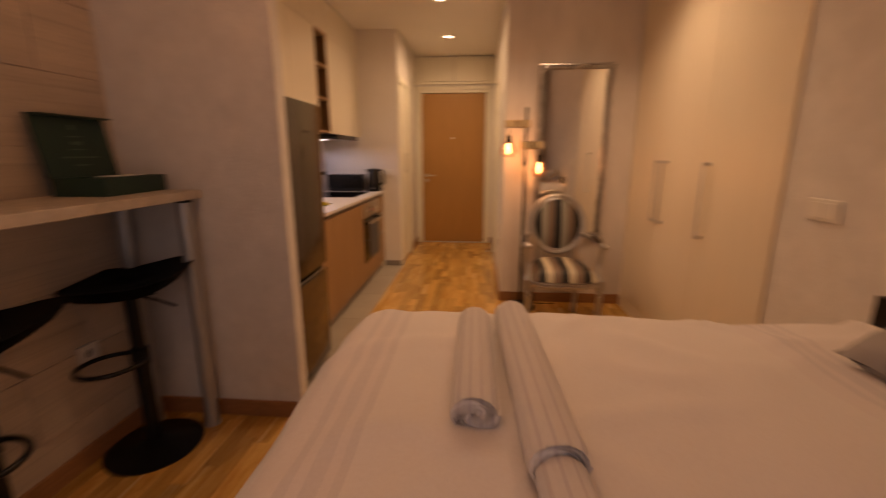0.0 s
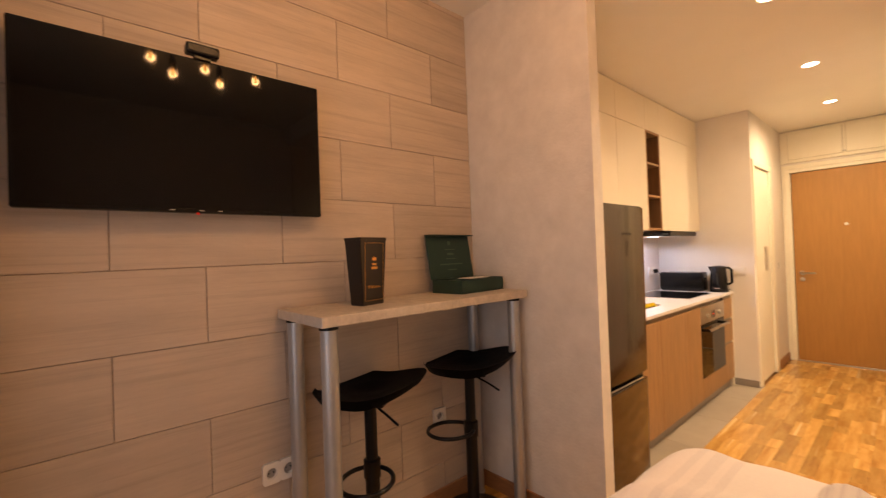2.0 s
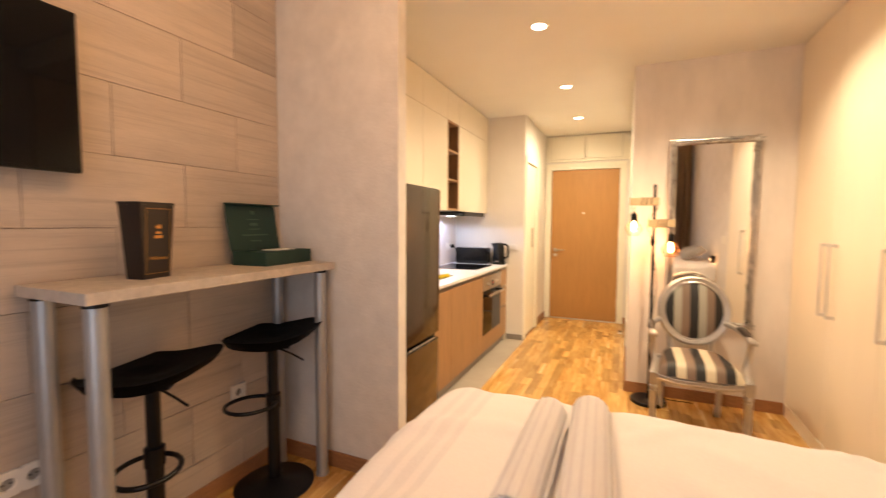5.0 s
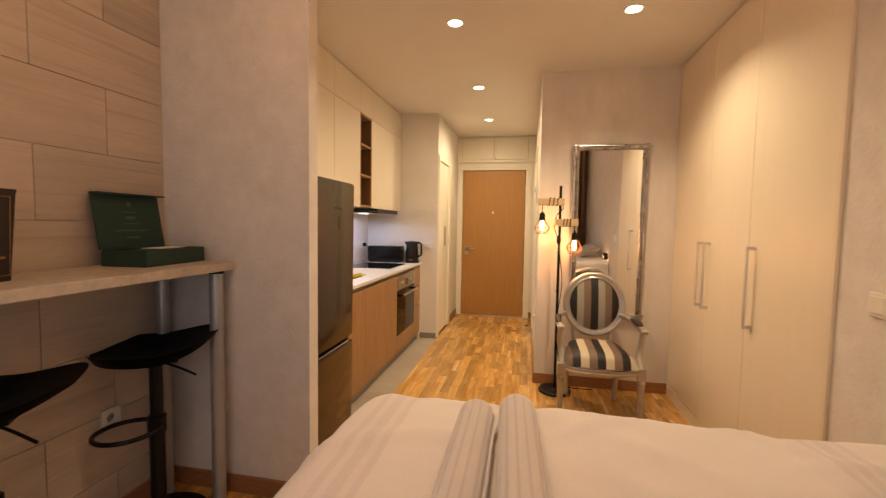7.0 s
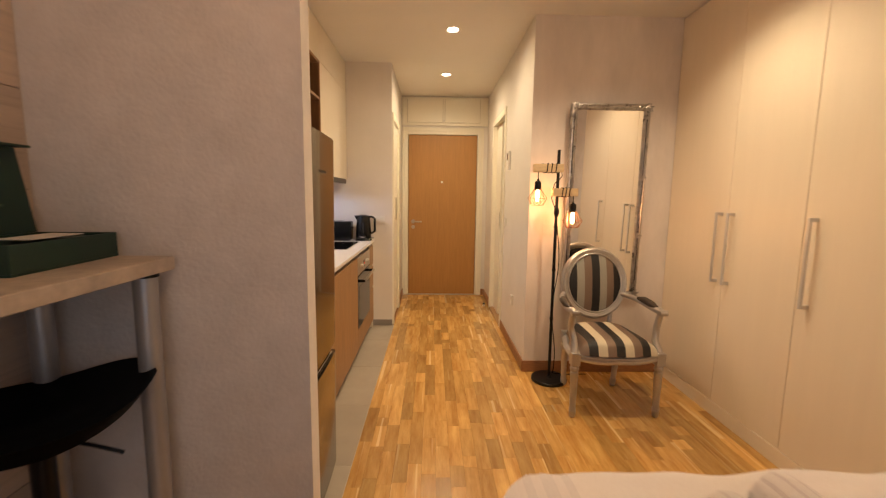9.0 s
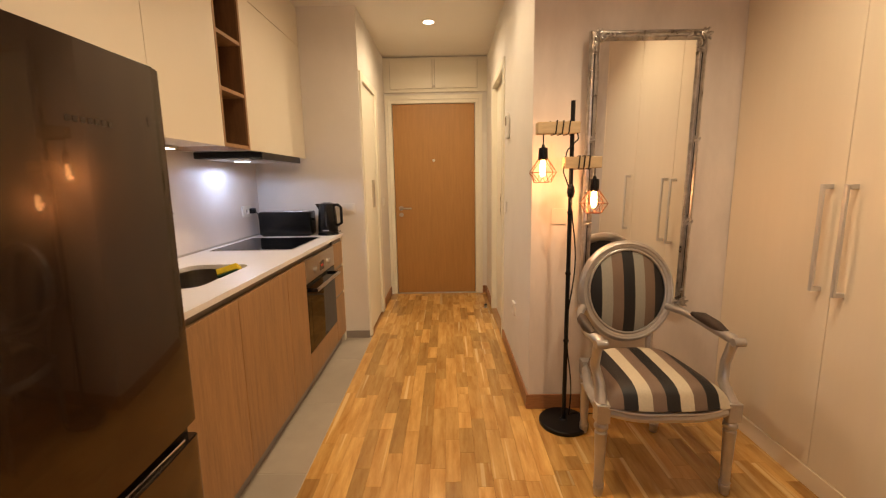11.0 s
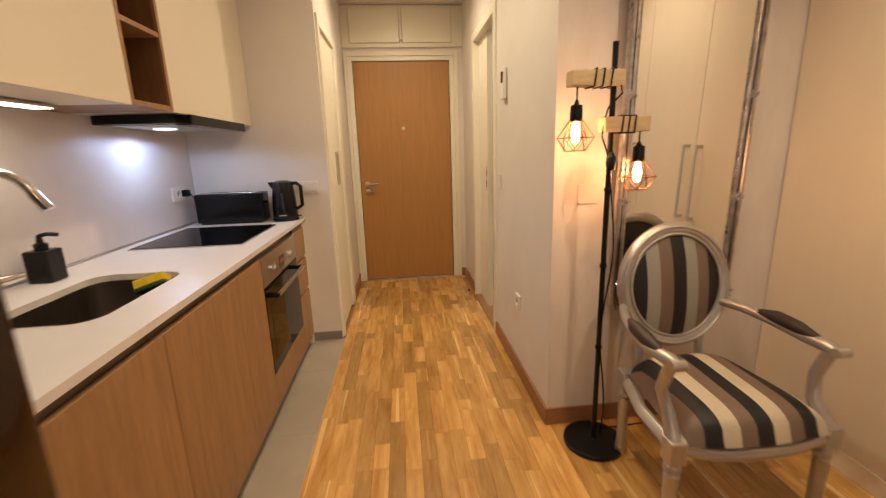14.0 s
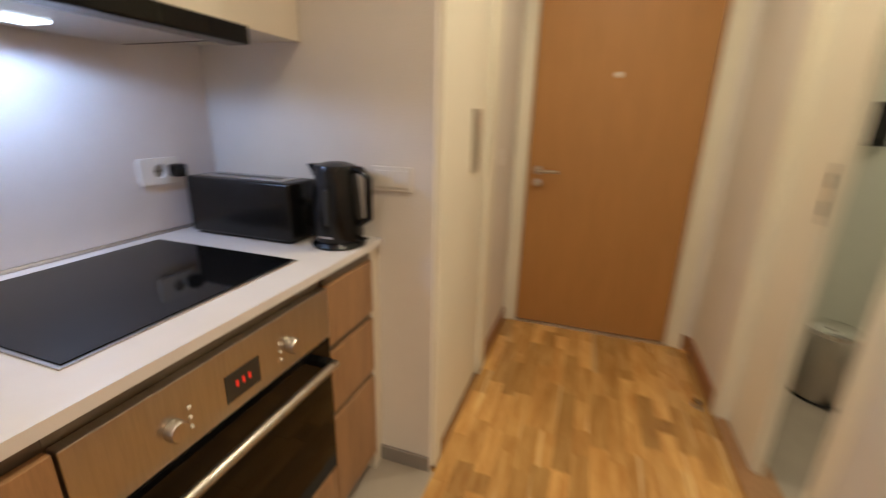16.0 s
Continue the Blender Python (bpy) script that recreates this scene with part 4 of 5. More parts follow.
# chandelier above the bed, seen in the screen
ch = thing("ceiling_lamp", (0.367, 0.93, CEIL_HIGH), "black bar ceiling lamp with five glowing bulbs", "ceiling lamp")
part("canopy", box(0.327, 0.407, 0.78, 1.08, CEIL_HIGH - 0.03, CEIL_HIGH - 0.0005, 0.005), black_metal, ch)
part("bar", box(0.347, 0.387, 0.60, 1.28, CEIL_HIGH - 0.075, CEIL_HIGH - 0.031, 0.004), black_metal, ch)
for bx, by in BULBS:
    part("arm", tube([(0.367, by, 2.655), (bx, by, 2.652), (bx, by, 2.59)], 0.008, 8), black_metal, ch)
    hd = part("holder", lathe([(0.018, 0.06), (0.018, 0.0), (0.014, 0.0)], (bx, by, 2.535), 14), black_metal, ch)
    gb = part("bulb", lathe([(0.008, 0.05), (0.010, 0.036), (0.0125, 0.020), (0.009, 0.006), (0, 0.002)], (bx, by, BULB_Z - 0.018), 16), chandelier_bulb, hd, "glowing warm bulb", smooth=True)
    gb.visible_shadow = False

# television
tv = thing("television", (TX, 0.617, 1.5), "large black flat television on the tiled wall, off", "television")
part("casing", box(-0.975, -0.938, 0.163, 1.072, 1.498, 2.034, 0.006), black_plastic, tv)
part("screen", box(-0.9379, -0.9345, 0.172, 1.063, 1.512, 2.026), tv_glass, tv, "dark glossy screen")
part("wall_bracket", box(TX + 0.001, -0.9752, 0.45, 0.78, 1.62, 1.9), black_metal, tv)
part("lower_trim", box(-0.9378, -0.9335, 0.170, 1.065, 1.499, 1.5115, 0.001), black_gloss, tv, "glossy black lower bezel")
# Three steel chips stand in for glints on the glossy bezel.
for y in (0.535, 0.622, 0.680):
    part("glint_chip", box(-0.9334, -0.9325, y, y + 0.016, 1.5035, 1.5065), steel, tv, "small steel chip placed as a glint")
part("sensor", box(-0.938, -0.928, 0.613, 0.622, 1.491, 1.4978, 0.001), red_digit, tv, "small red standby light")
wc = thing("webcam", (-0.945, 0.645, 2.034), "small black camera clipped onto the television", "camera")
part("body", box(-0.968, -0.925, 0.595, 0.70, 2.048, 2.085, 0.008), black_plastic, wc)
part("clip", box(-0.96, -0.94, 0.62, 0.675, 2.0345, 2.0485, 0.002), black_plastic, wc)

# bar table
tb = thing("bar_table", (-0.825, 1.48, 0), "narrow stone-look bar table on four grey metal legs", "table")
part("tabletop", box(TX + 0.014, -0.612, 0.902, 2.010, 1.092, 1.129, 0.003), stone_top, tb)
for x in (-0.955, -0.665):
    for y in (0.952, 1.960):
        lg = part("leg", tube([(x, y, 0.012), (x, y, 1.078)], 0.030, 24), grey_leg, tb, smooth=True)
        part("collar", lathe([(0.034, 1.078), (0.034, 1.0915)], (x, y, 0), 24), black_plastic, lg)
        part("foot", lathe([(0.033, 0), (0.033, 0.012)], (x, y, 0), 24), grey_leg, lg)


# bar stools
def bar_stool(turn):
    s = thing("bar_stool", (0, 0, 0), "black leatherette bar stool with a gas-lift column", "bar stool", "bar stools at the table", local=True)
    part("base", lathe([(0.19, 0.0), (0.192, 0.006), (0.17, 0.014), (0.07, 0.026), (0.035, 0.045), (0.0, 0.046)], (0, 0, 0), 40), black_metal, s, smooth=True)
    part("column", tube([(0, 0, 0.044), (0, 0, 0.46)], 0.030, 20), black_metal, s, smooth=True)
    part("lift", tube([(0, 0, 0.46), (0, 0, 0.722)], 0.0255, 20), black_metal, s, smooth=True)
    part("collar", lathe([(0.036, 0.405), (0.036, 0.475), (0.028, 0.48)], (0, 0, 0), 20), black_metal, s, smooth=True)
    ct, st_ = math.cos(radians(turn)), math.sin(radians(turn))
    ring = [(-0.105 + 0.115 * math.cos(a), 0.105 * math.sin(a)) for a in np.linspace(0, 2 * math.pi, 28, endpoint=False)]
    loop = [(u * ct - v * st_, u * st_ + v * ct, 0.440) for u, v in ring]
    part("footrest", tube(loop, 0.0095, 10, closed=True), black_metal, s, smooth=True)
    part("lift_lever", tube([(0.02, -0.02, 0.715), (0.10, -0.07, 0.69), (0.155, -0.10, 0.665)], 0.005, 8), black_metal, s, smooth=True)
    bm = bmesh.new()
    nu, nv = 30, 20
    grid = []
    for i in range(nu + 1):
        u = i / nu
        row = []
        for j in range(nv + 1):
            v = j / nv * 2 - 1
            x = -0.225 + 0.465 * u
            halfw = 0.205 * max(0.05, 1 - abs(2 * u - 1) ** 3.2) ** 0.5
            z = 0.770 + 0.058 * max(0, (u - 0.50) / 0.50) ** 1.5 - 0.012 * max(0, (0.30 - u) / 0.30) ** 2 + 0.024 * abs(v) ** 2.2 * (1 - 0.6 * u) - 0.010 * max(0, 1 - 2.2 * math.hypot(2 * u - 1, v))
            row.append(bm.verts.new((x, v * halfw, z)))
        grid.append(row)
    for i in range(nu):
        for j in range(nv):
            bm.faces.new((grid[i][j], grid[i + 1][j], grid[i + 1][j + 1], grid[i][j + 1]))
    bmesh.ops.recalc_face_normals(bm, faces=bm.faces)
    geom = bmesh.ops.extrude_face_region(bm, geom=list(bm.faces))
    vs = [g for g in geom["geom"] if isinstance(g, bmesh.types.BMVert)]
    for v in vs:
        u = (v.co.x + 0.225) / 0.465
        v.co.z -= 0.026 + 0.022 * math.sin(math.pi * min(1, max(0, u * 0.85 + 0.12))) ** 0.8
        v.co.x *= 0.90
        v.co.y *= 0.86
    bmesh.ops.recalc_face_normals(bm, faces=bm.faces)
    part("seat", bm, black_leather, s, smooth=True)
    part("seat_plate", box(-0.09, 0.09, -0.09, 0.09, 0.7225, 0.742, 0.003), black_metal, s)
    return s


st = bar_stool(20)
st.matrix_basis = pose(-0.826, 1.788, 0, 0, 0, 38)
bar_stool(100).matrix_basis = pose(-0.848, 1.218, 0, 0, 0, 36)

# welcome boxes on the table
db = thing("gift_box", (-0.83, 1.2, 1.129), "dark tapered gift box with gold lettering on the table", "box", rz=14, local=True)
db.location = (-0.815, 1.203, 1.1295)
def frustum(w0, d0, w1, d1, h):
    b = bmesh.new()
    vs = [b.verts.new((sx * w / 2, sy * dd / 2, z)) for z, w, dd in ((0, w0, d0), (h, w1, d1)) for sx, sy in ((-1, -1), (1, -1), (1, 1), (-1, 1))]
    for f in ((3, 2, 1, 0), (4, 5, 6, 7), (0, 1, 5, 4), (1, 2, 6, 5), (2, 3, 7, 6), (3, 0, 4, 7)):
        b.faces.new([vs[i] for i in f])
    bmesh.ops.bevel(b, geom=b.edges, offset=0.002, segments=2, affect="EDGES")
    return b


part("carton", frustum(0.070, 0.120, 0.092, 0.150, 0.268), black_card, db)
part("rim", frustum(0.094, 0.152, 0.096, 0.154, 0.012), black_card, db).location = (0, 0, 0.262)
FACE = pose(0.0418, 0, 0.135, 90 + 2.35, 0, 90) @ pose(0, 0, 0.002)


def on_face(name, x, y, w, hgt, parent=db, f=FACE, material=gold_foil):
    bm = box(-w / 2, w / 2, -hgt / 2, hgt / 2, -0.0004, 0.0004)
    o = part(name, bm, material, parent)
    o.matrix_basis = f @ pose(x, y, 0)
    return o


for w_ in (-1, 1):
    on_face("gold_line", w_ * 0.052, 0.0, 0.0012, 0.235)
on_face("gold_line", 0, 0.1165, 0.105, 0.0012)
on_face("gold_line", 0, -0.1165, 0.105, 0.0012)
cr = part("crest", slab([(-0.010, 0), (-0.013, 0.014), (-0.006, 0.008), (0, 0.018), (0.006, 0.008), (0.013, 0.014), (0.010, 0)], -0.0004, 0.0004), gold_foil, db)
cr.matrix_basis = FACE @ pose(0, 0.045, 0)
on_face("lettering_bar", 0, 0.03, 0.024, 0.008)
on_face("lettering_bar", 0, 0.015, 0.036, 0.010)
words("lettering", "Welcome", 0.0185, FACE @ pose(0, -0.062, 0), gold_foil, db)

gb = thing("presentation_box", (-0.86, 1.84, 1.1345), "open dark green presentation box with a hinged lid", "box", rz=4, local=True)
gb.location = (-0.853, 1.835, 1.1295)
tr = part("tray", box(-0.10, 0.10, -0.165, 0.165, 0, 0.006), green_card, gb)
for v in ((-0.10, -0.094, -0.165, 0.165), (0.094, 0.10, -0.165, 0.165), (-0.094, 0.094, -0.165, -0.159), (-0.094, 0.094, 0.159, 0.165)):
    part("side", box(*v, 0.006, 0.066, 0.001), green_card, tr)
part("insert", box(-0.093, 0.093, -0.158, 0.158, 0.0065, 0.058, 0.003), green_card, tr)
part("card", box(-0.02, 0.06, -0.06, 0.10, 0.0665, 0.069), paper_white, tr, "white folded card")
li = part("lid", box(0.0, 0.235, -0.165, 0.165, 0.0, 0.008, 0.001), green_card, gb, "raised lid with faint lettering")
LM = pose(-0.103, 0, 0.066, 0, -99, 0)
li.matrix_basis = LM
fp = part("lid_flap", box(0, 0.05, -0.165, 0.165, 0, 0.006, 0.001), green_card, li)
fp.matrix_basis = pose(0.235, 0, 0.008, 0, 98, 0) @ pose(0, 0, -0.006)
for x, w_, hgt in ((0.19, 0.02, 0.02), (0.155, 0.004, 0.075), (0.105, 0.004, 0.075), (0.13, 0.012, 0.05), (0.075, 0.006, 0.17), (0.045, 0.006, 0.07)):
    bm = box(x - w_ / 2, x + w_ / 2, -hgt / 2, hgt / 2, -0.0008, -0.0002)
    part("lettering_bar", bm, mat("green_foil", (0.05, 0.10, 0.06), 0.4), li)

# curtains
def curtain(name, x0, x1, y, folds, amp, label):
    t = thing(name, ((x0 + x1) / 2, y, 0.02), label, "curtain")
    bm = bmesh.new()
    uvl = bm.loops.layers.uv.new("UVMap")
    nu, nv = folds * 14, 24
    rows = []
    for j in range(nv + 1):
        z = 0.02 + (CEIL_HIGH - 0.06) * j / nv
        sp = 1.0 + 0.10 * (1 - j / nv)
        row = []
        for i in range(nu + 1):
            u = i / nu
            ph = u * folds * 2 * math.pi
            row.append((bm.verts.new((x0 + (x1 - x0) * (0.5 + (u - 0.5) * sp) + 0.012 * math.sin(ph * 2 + j * 0.15), y + amp * math.sin(ph + 0.25 * math.sin(j * 0.3)) * sp, z)), u * folds * 0.42 / 2, z / 2.2))
        rows.append(row)
    for j in range(nv):
        for i in range(nu):
            q = (rows[j][i], rows[j][i + 1], rows[j + 1][i + 1], rows[j + 1][i])
            f = bm.faces.new([k[0] for k in q])
            for lp, k in zip(f.loops, q):
                lp[uvl].uv = (k[1], k[2])
    bmesh.ops.solidify(bm, geom=bm.faces, thickness=0.002)
    part("cloth", bm, curtain_mat, t, smooth=True)
    return t


curtain("curtain", -0.97, -0.60, -0.015, 5, 0.05, "brown zigzag-woven curtain hanging beside the tiled wall")
curtain("curtain", 1.16, 1.80, -0.10, 8, 0.05, "brown zigzag-woven curtain hanging beside the window")
cr_ = thing("curtain_rail", (0.42, -0.07, CEIL_HIGH - 0.02), "slim white curtain rail below the ceiling", "curtain rail")
part("rail", box(-0.99, 1.83, -0.10, -0.04, CEIL_HIGH - 0.022, CEIL_HIGH - 0.0005, 0.002), white_gloss, cr_)

# bed
BX0, BX1, BYA, BYB, BT = 0.214, 1.84, 0.50, 1.612, 0.768
be = thing("bed", (1.0, 1.08, 0), "double bed with a dark base and mattress", "bed")
part("base", box(0.29, 1.83, 0.58, 1.53, 0.05, 0.44, 0.02, 3), dark_cloth, be, smooth=True)
part("mattress", box(0.28, 1.835, 0.56, 1.545, 0.442, 0.70, 0.06, 4), white_plastic, be, smooth=True)
for x in (0.33, 1.72):
    for y in (0.62, 1.52):
        part("leg", tube([(x, y, 0), (x, y, 0.052)], 0.025, 12), black_metal, be)
du = thing("duvet", (1.0, 1.08, 0.70), "white duvet with thin grey-lilac stripes, tucked over the bed", "duvet")
bm = bmesh.new()
nu, nv = 96, 84
DROP = 0.34
LX, LY = BX1 - BX0, BYB - BYA
gv = []
for i in range(nu + 1):
    row = []
    for j in range(nv + 1):
        a = -DROP + (LX + DROP) * i / nu
        c_ = -DROP + (LY + 2 * DROP) * j / nv
        R = 0.055

        def fold(s, length, lo=True, hi=True):
            """Arc-length s over an edge: (coordinate, fall)."""
            if lo and s < R:
                q = s + R * (math.pi / 2 - 1)
                if q > 0:
                    an = math.pi / 2 - q / R
                    return R - R * math.sin(an), R * (1 - math.cos(an))
                return 0.0, R - q
            if hi and s > length - R:
                x_, f_ = fold(length - s, length, True, False)
                return length - x_, f_
            return s, 0.0

        x_, fx = fold(a, LX, True, False)
        y_, fy = fold(c_, LY)
        z = BT - min(max(fx, fy) + 0.25 * min(fx, fy), DROP + 0.03)
        p = Vector((BX0 + x_, BYA + y_, z))
        for sy_ in (-1, 1):
            cr = 0.23 if sy_ > 0 else 0.17
            cc = Vector((BX0 + cr, (BYB - cr) if sy_ > 0 else (BYA + cr)))
            dv = Vector((p.x, p.y)) - cc
            if dv.x < 0 and dv.y * sy_ > 0 and dv.length > cr:
                dv *= cr / dv.length
                p.x, p.y = cc.x + dv.x, cc.y + dv.y
        q = noise.noise(Vector((p.x * 3.1, p.y * 2.4, 0.3))) * 0.020 + noise.noise(Vector((p.x * 9, p.y * 5, 2.0))) * 0.006
        ridge = abs(noise.noise(Vector((p.x * 2.2 + p.y * 1.4, p.y * 2.6 - p.x, 7.0))))
        rise = min(1.0, max(0.0, (p.x - 0.38) / 0.55))
        p.z -= 0.004 * rise * rise * (3 - 2 * rise) * min(1.0, max(0.0, (z - 0.5) / 0.15))
        crease = abs(math.sin((p.x * 0.75 - p.y * 1.25) * 5.2 + 1.8 * noise.noise(Vector((p.x * 2, p.y * 2, 4.0)))))
        p.z += 0.009 * max(0.0, 1 - crease * 2.6) * (1.0 if p.x > 0.8 else 0.35)
        p.z += q + 0.013 * (1 - min(1, ridge * 6)) - 0.004
        if fx > 0.03:
            p.x += 0.014 * math.sin(c_ * 17 + 1.5 * noise.noise(Vector((c_ * 4, 0, 0)))) * min(1, fx / 0.2) - 0.008
        if fy > 0.03:
            s_ = 1 if c_ > LY / 2 else -1
            p.y += s_ * (0.012 * math.sin(a * 15 + noise.noise(Vector((a * 4, 3, 0))) * 2) * min(1, fy / 0.2) + 0.004)
        row.append(bm.verts.new(p))
    gv.append(row)
for i in range(nu):
    for j in range(nv):
        bm.faces.new((gv[i][j], gv[i + 1][j], gv[i + 1][j + 1], gv[i][j + 1]))
bmesh.ops.recalc_face_normals(bm, faces=bm.faces)
hems = [[v.co.copy() for v in gv[0]], [row[-1].co.copy() for row in gv], [row[0].co.copy() for row in gv]]
lining = [[bm.verts.new((v.co.x + (1.03 - v.co.x) * 0.012, v.co.y + (1.05 - v.co.y) * 0.02, v.co.z - 0.012)) for v in row] for row in gv]
for i in range(nu):
    for j in range(nv):
        bm.faces.new((lining[i][j], lining[i][j + 1], lining[i + 1][j + 1], lining[i + 1][j]))
OFF[du.name] = Vector((1.0, 1.08, 0.70))
cv_ = part("cover", bm, duvet_mat, du, smooth=True)
for hem in hems:
    part("hem", tube(hem, 0.007, 8), duvet_mat, du, "stitched hem", smooth=True)


def pillow(name, at, sx, sy, h, material, label, rz=0.0, tilt=0.0):
    t = thing(name, at, label, "pillow", local=True)
    t.rotation_euler = (0, radians(tilt), radians(rz))
    bm = bmesh.new()
    m_ = 22
    top, bot = [], []
    for i in range(m_ + 1):
        ra, rb = [], []
        for j in range(m_ + 1):
            u, v = 2 * i / m_ - 1, 2 * j / m_ - 1
            pinch = 1 - 0.10 * (1 - (u * v) ** 2) * max(abs(u), abs(v)) ** 4
            x_, y_ = u * sx / 2 * pinch, v * sy / 2 * pinch
            th = h / 2 * ((1 - u ** 4) * (1 - v ** 4)) ** 0.5 + 0.006 * noise.noise(Vector((u * 3, v * 3, sx)))
            ra.append(bm.verts.new((x_, y_, h / 2 + th)))
            rb.append(bm.verts.new((x_, y_, h / 2 - th * 0.8)))
        top.append(ra)
        bot.append(rb)
    for i in range(m_):
        for j in range(m_):
            bm.faces.new((top[i][j], top[i + 1][j], top[i + 1][j + 1], top[i][j + 1]))
            bm.faces.new((bot[i][j], bot[i][j + 1], bot[i + 1][j + 1], bot[i + 1][j]))
    bmesh.ops.remove_doubles(bm, verts=bm.verts, dist=0.0004)
    bmesh.ops.recalc_face_normals(bm, faces=bm.faces)
    part("cushion", bm, material, t, smooth=True)
    return t


pillow("pillow", (1.69, 1.10, 0.785), 0.30, 0.44, 0.14, grey_cloth, "soft grey pillow lying on the bed by the wall", 3, -24)
rl = thing("reading_lamp", (1.838, 1.50, 0.78), "small shaded warm lamp on the wall above the bed", "lamp")
part("back_plate", box(1.842, 1.8495, 1.47, 1.53, 0.79, 0.85, 0.002), black_metal, rl)
part("shade", box(1.796, 1.800, 1.455, 1.545, 0.775, 0.865, 0.001), black_metal, rl, "flat metal shade")
part("shade_side", box(1.8005, 1.8415, 1.541, 1.545, 0.775, 0.865, 0.001), black_metal, rl)
part("shade_arm", box(1.800, 1.842, 1.497, 1.503, 0.845, 0.851), black_metal, rl)
pb = part("bulb", lathe([(0.006, 0.03), (0.011, 0.02), (0.011, 0.006), (0, 0)], (1.822, 1.50, 0.805), 16), bulb_glass, rl, "glowing warm bulb", smooth=True)
pb.visible_shadow = False


# rolled towels
def towel_roll(p0, p1, r, label):
    p0, p1 = Vector(p0), Vector(p1)
    d_ = p1 - p0
    t = thing("rolled_towel", p0, label, "towel", "rolled towels on the bed", local=True)
    t.rotation_euler = (0, 0, math.atan2(d_.y, d_.x) - math.pi / 2)
    L = d_.length
    bm = bmesh.new()
    k_, turns = 312, 6.0
    pitch = (r - 0.008) / turns

    def spiral(off):
        pts = []
        for i in range(k_):
            th = i / (k_ - 1) * turns * 2 * math.pi
            rad = 0.006 + (r - 0.008) * i / (k_ - 1) + off + 0.0016 * math.cos(th * 15) * max(0.0, (th / (2 * math.pi) - 4.6) / 1.4)
            pts.append((rad * math.cos(th), r + rad * math.sin(th) * 0.94))
        return pts

    prof = spiral(pitch * 0.93) + spiral(0.0)[::-1]
    kk = len(prof)
    rows_ = []
    for jj in range(25):
        y_ = L * jj / 24
        end = jj in (0, 24)
        sh = 1.0 - 0.05 * end + 0.012 * math.sin(jj * 1.7)
        rows_.append([bm.verts.new((x_ * sh, y_ + (0.006 * math.sin(i * 0.11) if end else 0), r + (z_ - r) * sh)) for i, (x_, z_) in enumerate(prof)])
    for a_, c_ in zip(rows_, rows_[1:]):
        for i in range(kk):
            bm.faces.new((a_[i], a_[(i + 1) % kk], c_[(i + 1) % kk], c_[i]))
    for row in (rows_[0], rows_[-1]):
        for i in range(k_ - 1):
            bm.faces.new((row[i], row[i + 1], row[kk - 2 - i], row[kk - 1 - i]))
    bmesh.ops.recalc_face_normals(bm, faces=bm.faces)
    part("terry_cloth", bm, towel_mat, t, smooth=True)
    return t


towel_roll((0.604, 0.955, 0.752), (0.600, 1.43, 0.752), 0.047, "white ribbed towel rolled up on the duvet")
towel_roll((0.738, 0.82, 0.758), (0.708, 1.46, 0.758), 0.050, "long white ribbed towel rolled up on the duvet")
towel_roll((0.752, 0.60, 0.758), (0.739, 0.817, 0.758), 0.041, "narrower ribbed towel roll continuing towards the bed edge")

# wardrobe
wd = thing("wardrobe", (2.14, 2.97, 0), "tall built-in cream wardrobe with long steel handles", "wardrobe")
WX = 1.838
part("body", box(WX + 0.022, 2.449, 2.102, WY - 0.002, 0.0, 2.54), cream_wood, wd)
part("plinth", box(WX - 0.004, WX + 0.0215, 2.102, WY - 0.002, 0.0, 0.082, 0.002), cream_wood, wd, "cream plinth")
for y0, y1, hy in ((2.104, 2.715, 2.650), (2.715, 3.225, 3.176), (3.225, WY - 0.003, 3.274)):
    dd = part("door", box(WX, WX + 0.021, y0 + 0.0015, y1 - 0.0015, 0.085, 2.538, 0.002), cream_wood, wd)
    part("handle", box(WX - 0.041, WX - 0.031, hy - 0.008, hy + 0.008, 0.815, 1.232, 0.002), satin_grip, dd, "long satin steel handle")
    for z in (0.824, 1.223):
        part("handle_post", box(WX - 0.0305, WX - 0.0005, hy - 0.0078, hy + 0.0078, z - 0.009, z + 0.009, 0.001), satin_grip, dd)

part("filler_strip", box(WX - 0.001, 1.8497, 2.090, 2.1035, 0.0, 2.54, 0.001), cream_wood, wd)

# mirror
mi = thing("wall_mirror", (1.335, WY - 0.05, 0.6), "tall mirror in an ornate antique silver frame, leaning forward", "mirror", local=True)
MW, MH = 0.556, 1.37
mi.location = (1.342, WY - 0.012, 0.585)
mi.rotation_euler = (radians(1.3), 0, radians(1.0))
part("glass", box(-MW / 2 + 0.04, MW / 2 - 0.04, -0.018, -0.012, 0.04, MH - 0.04), mirror_mat, mi, "silvered mirror glass")
part("backing", box(-MW / 2 + 0.01, MW / 2 - 0.01, -0.0115, -0.004, 0.01, MH - 0.01), black_card, mi)


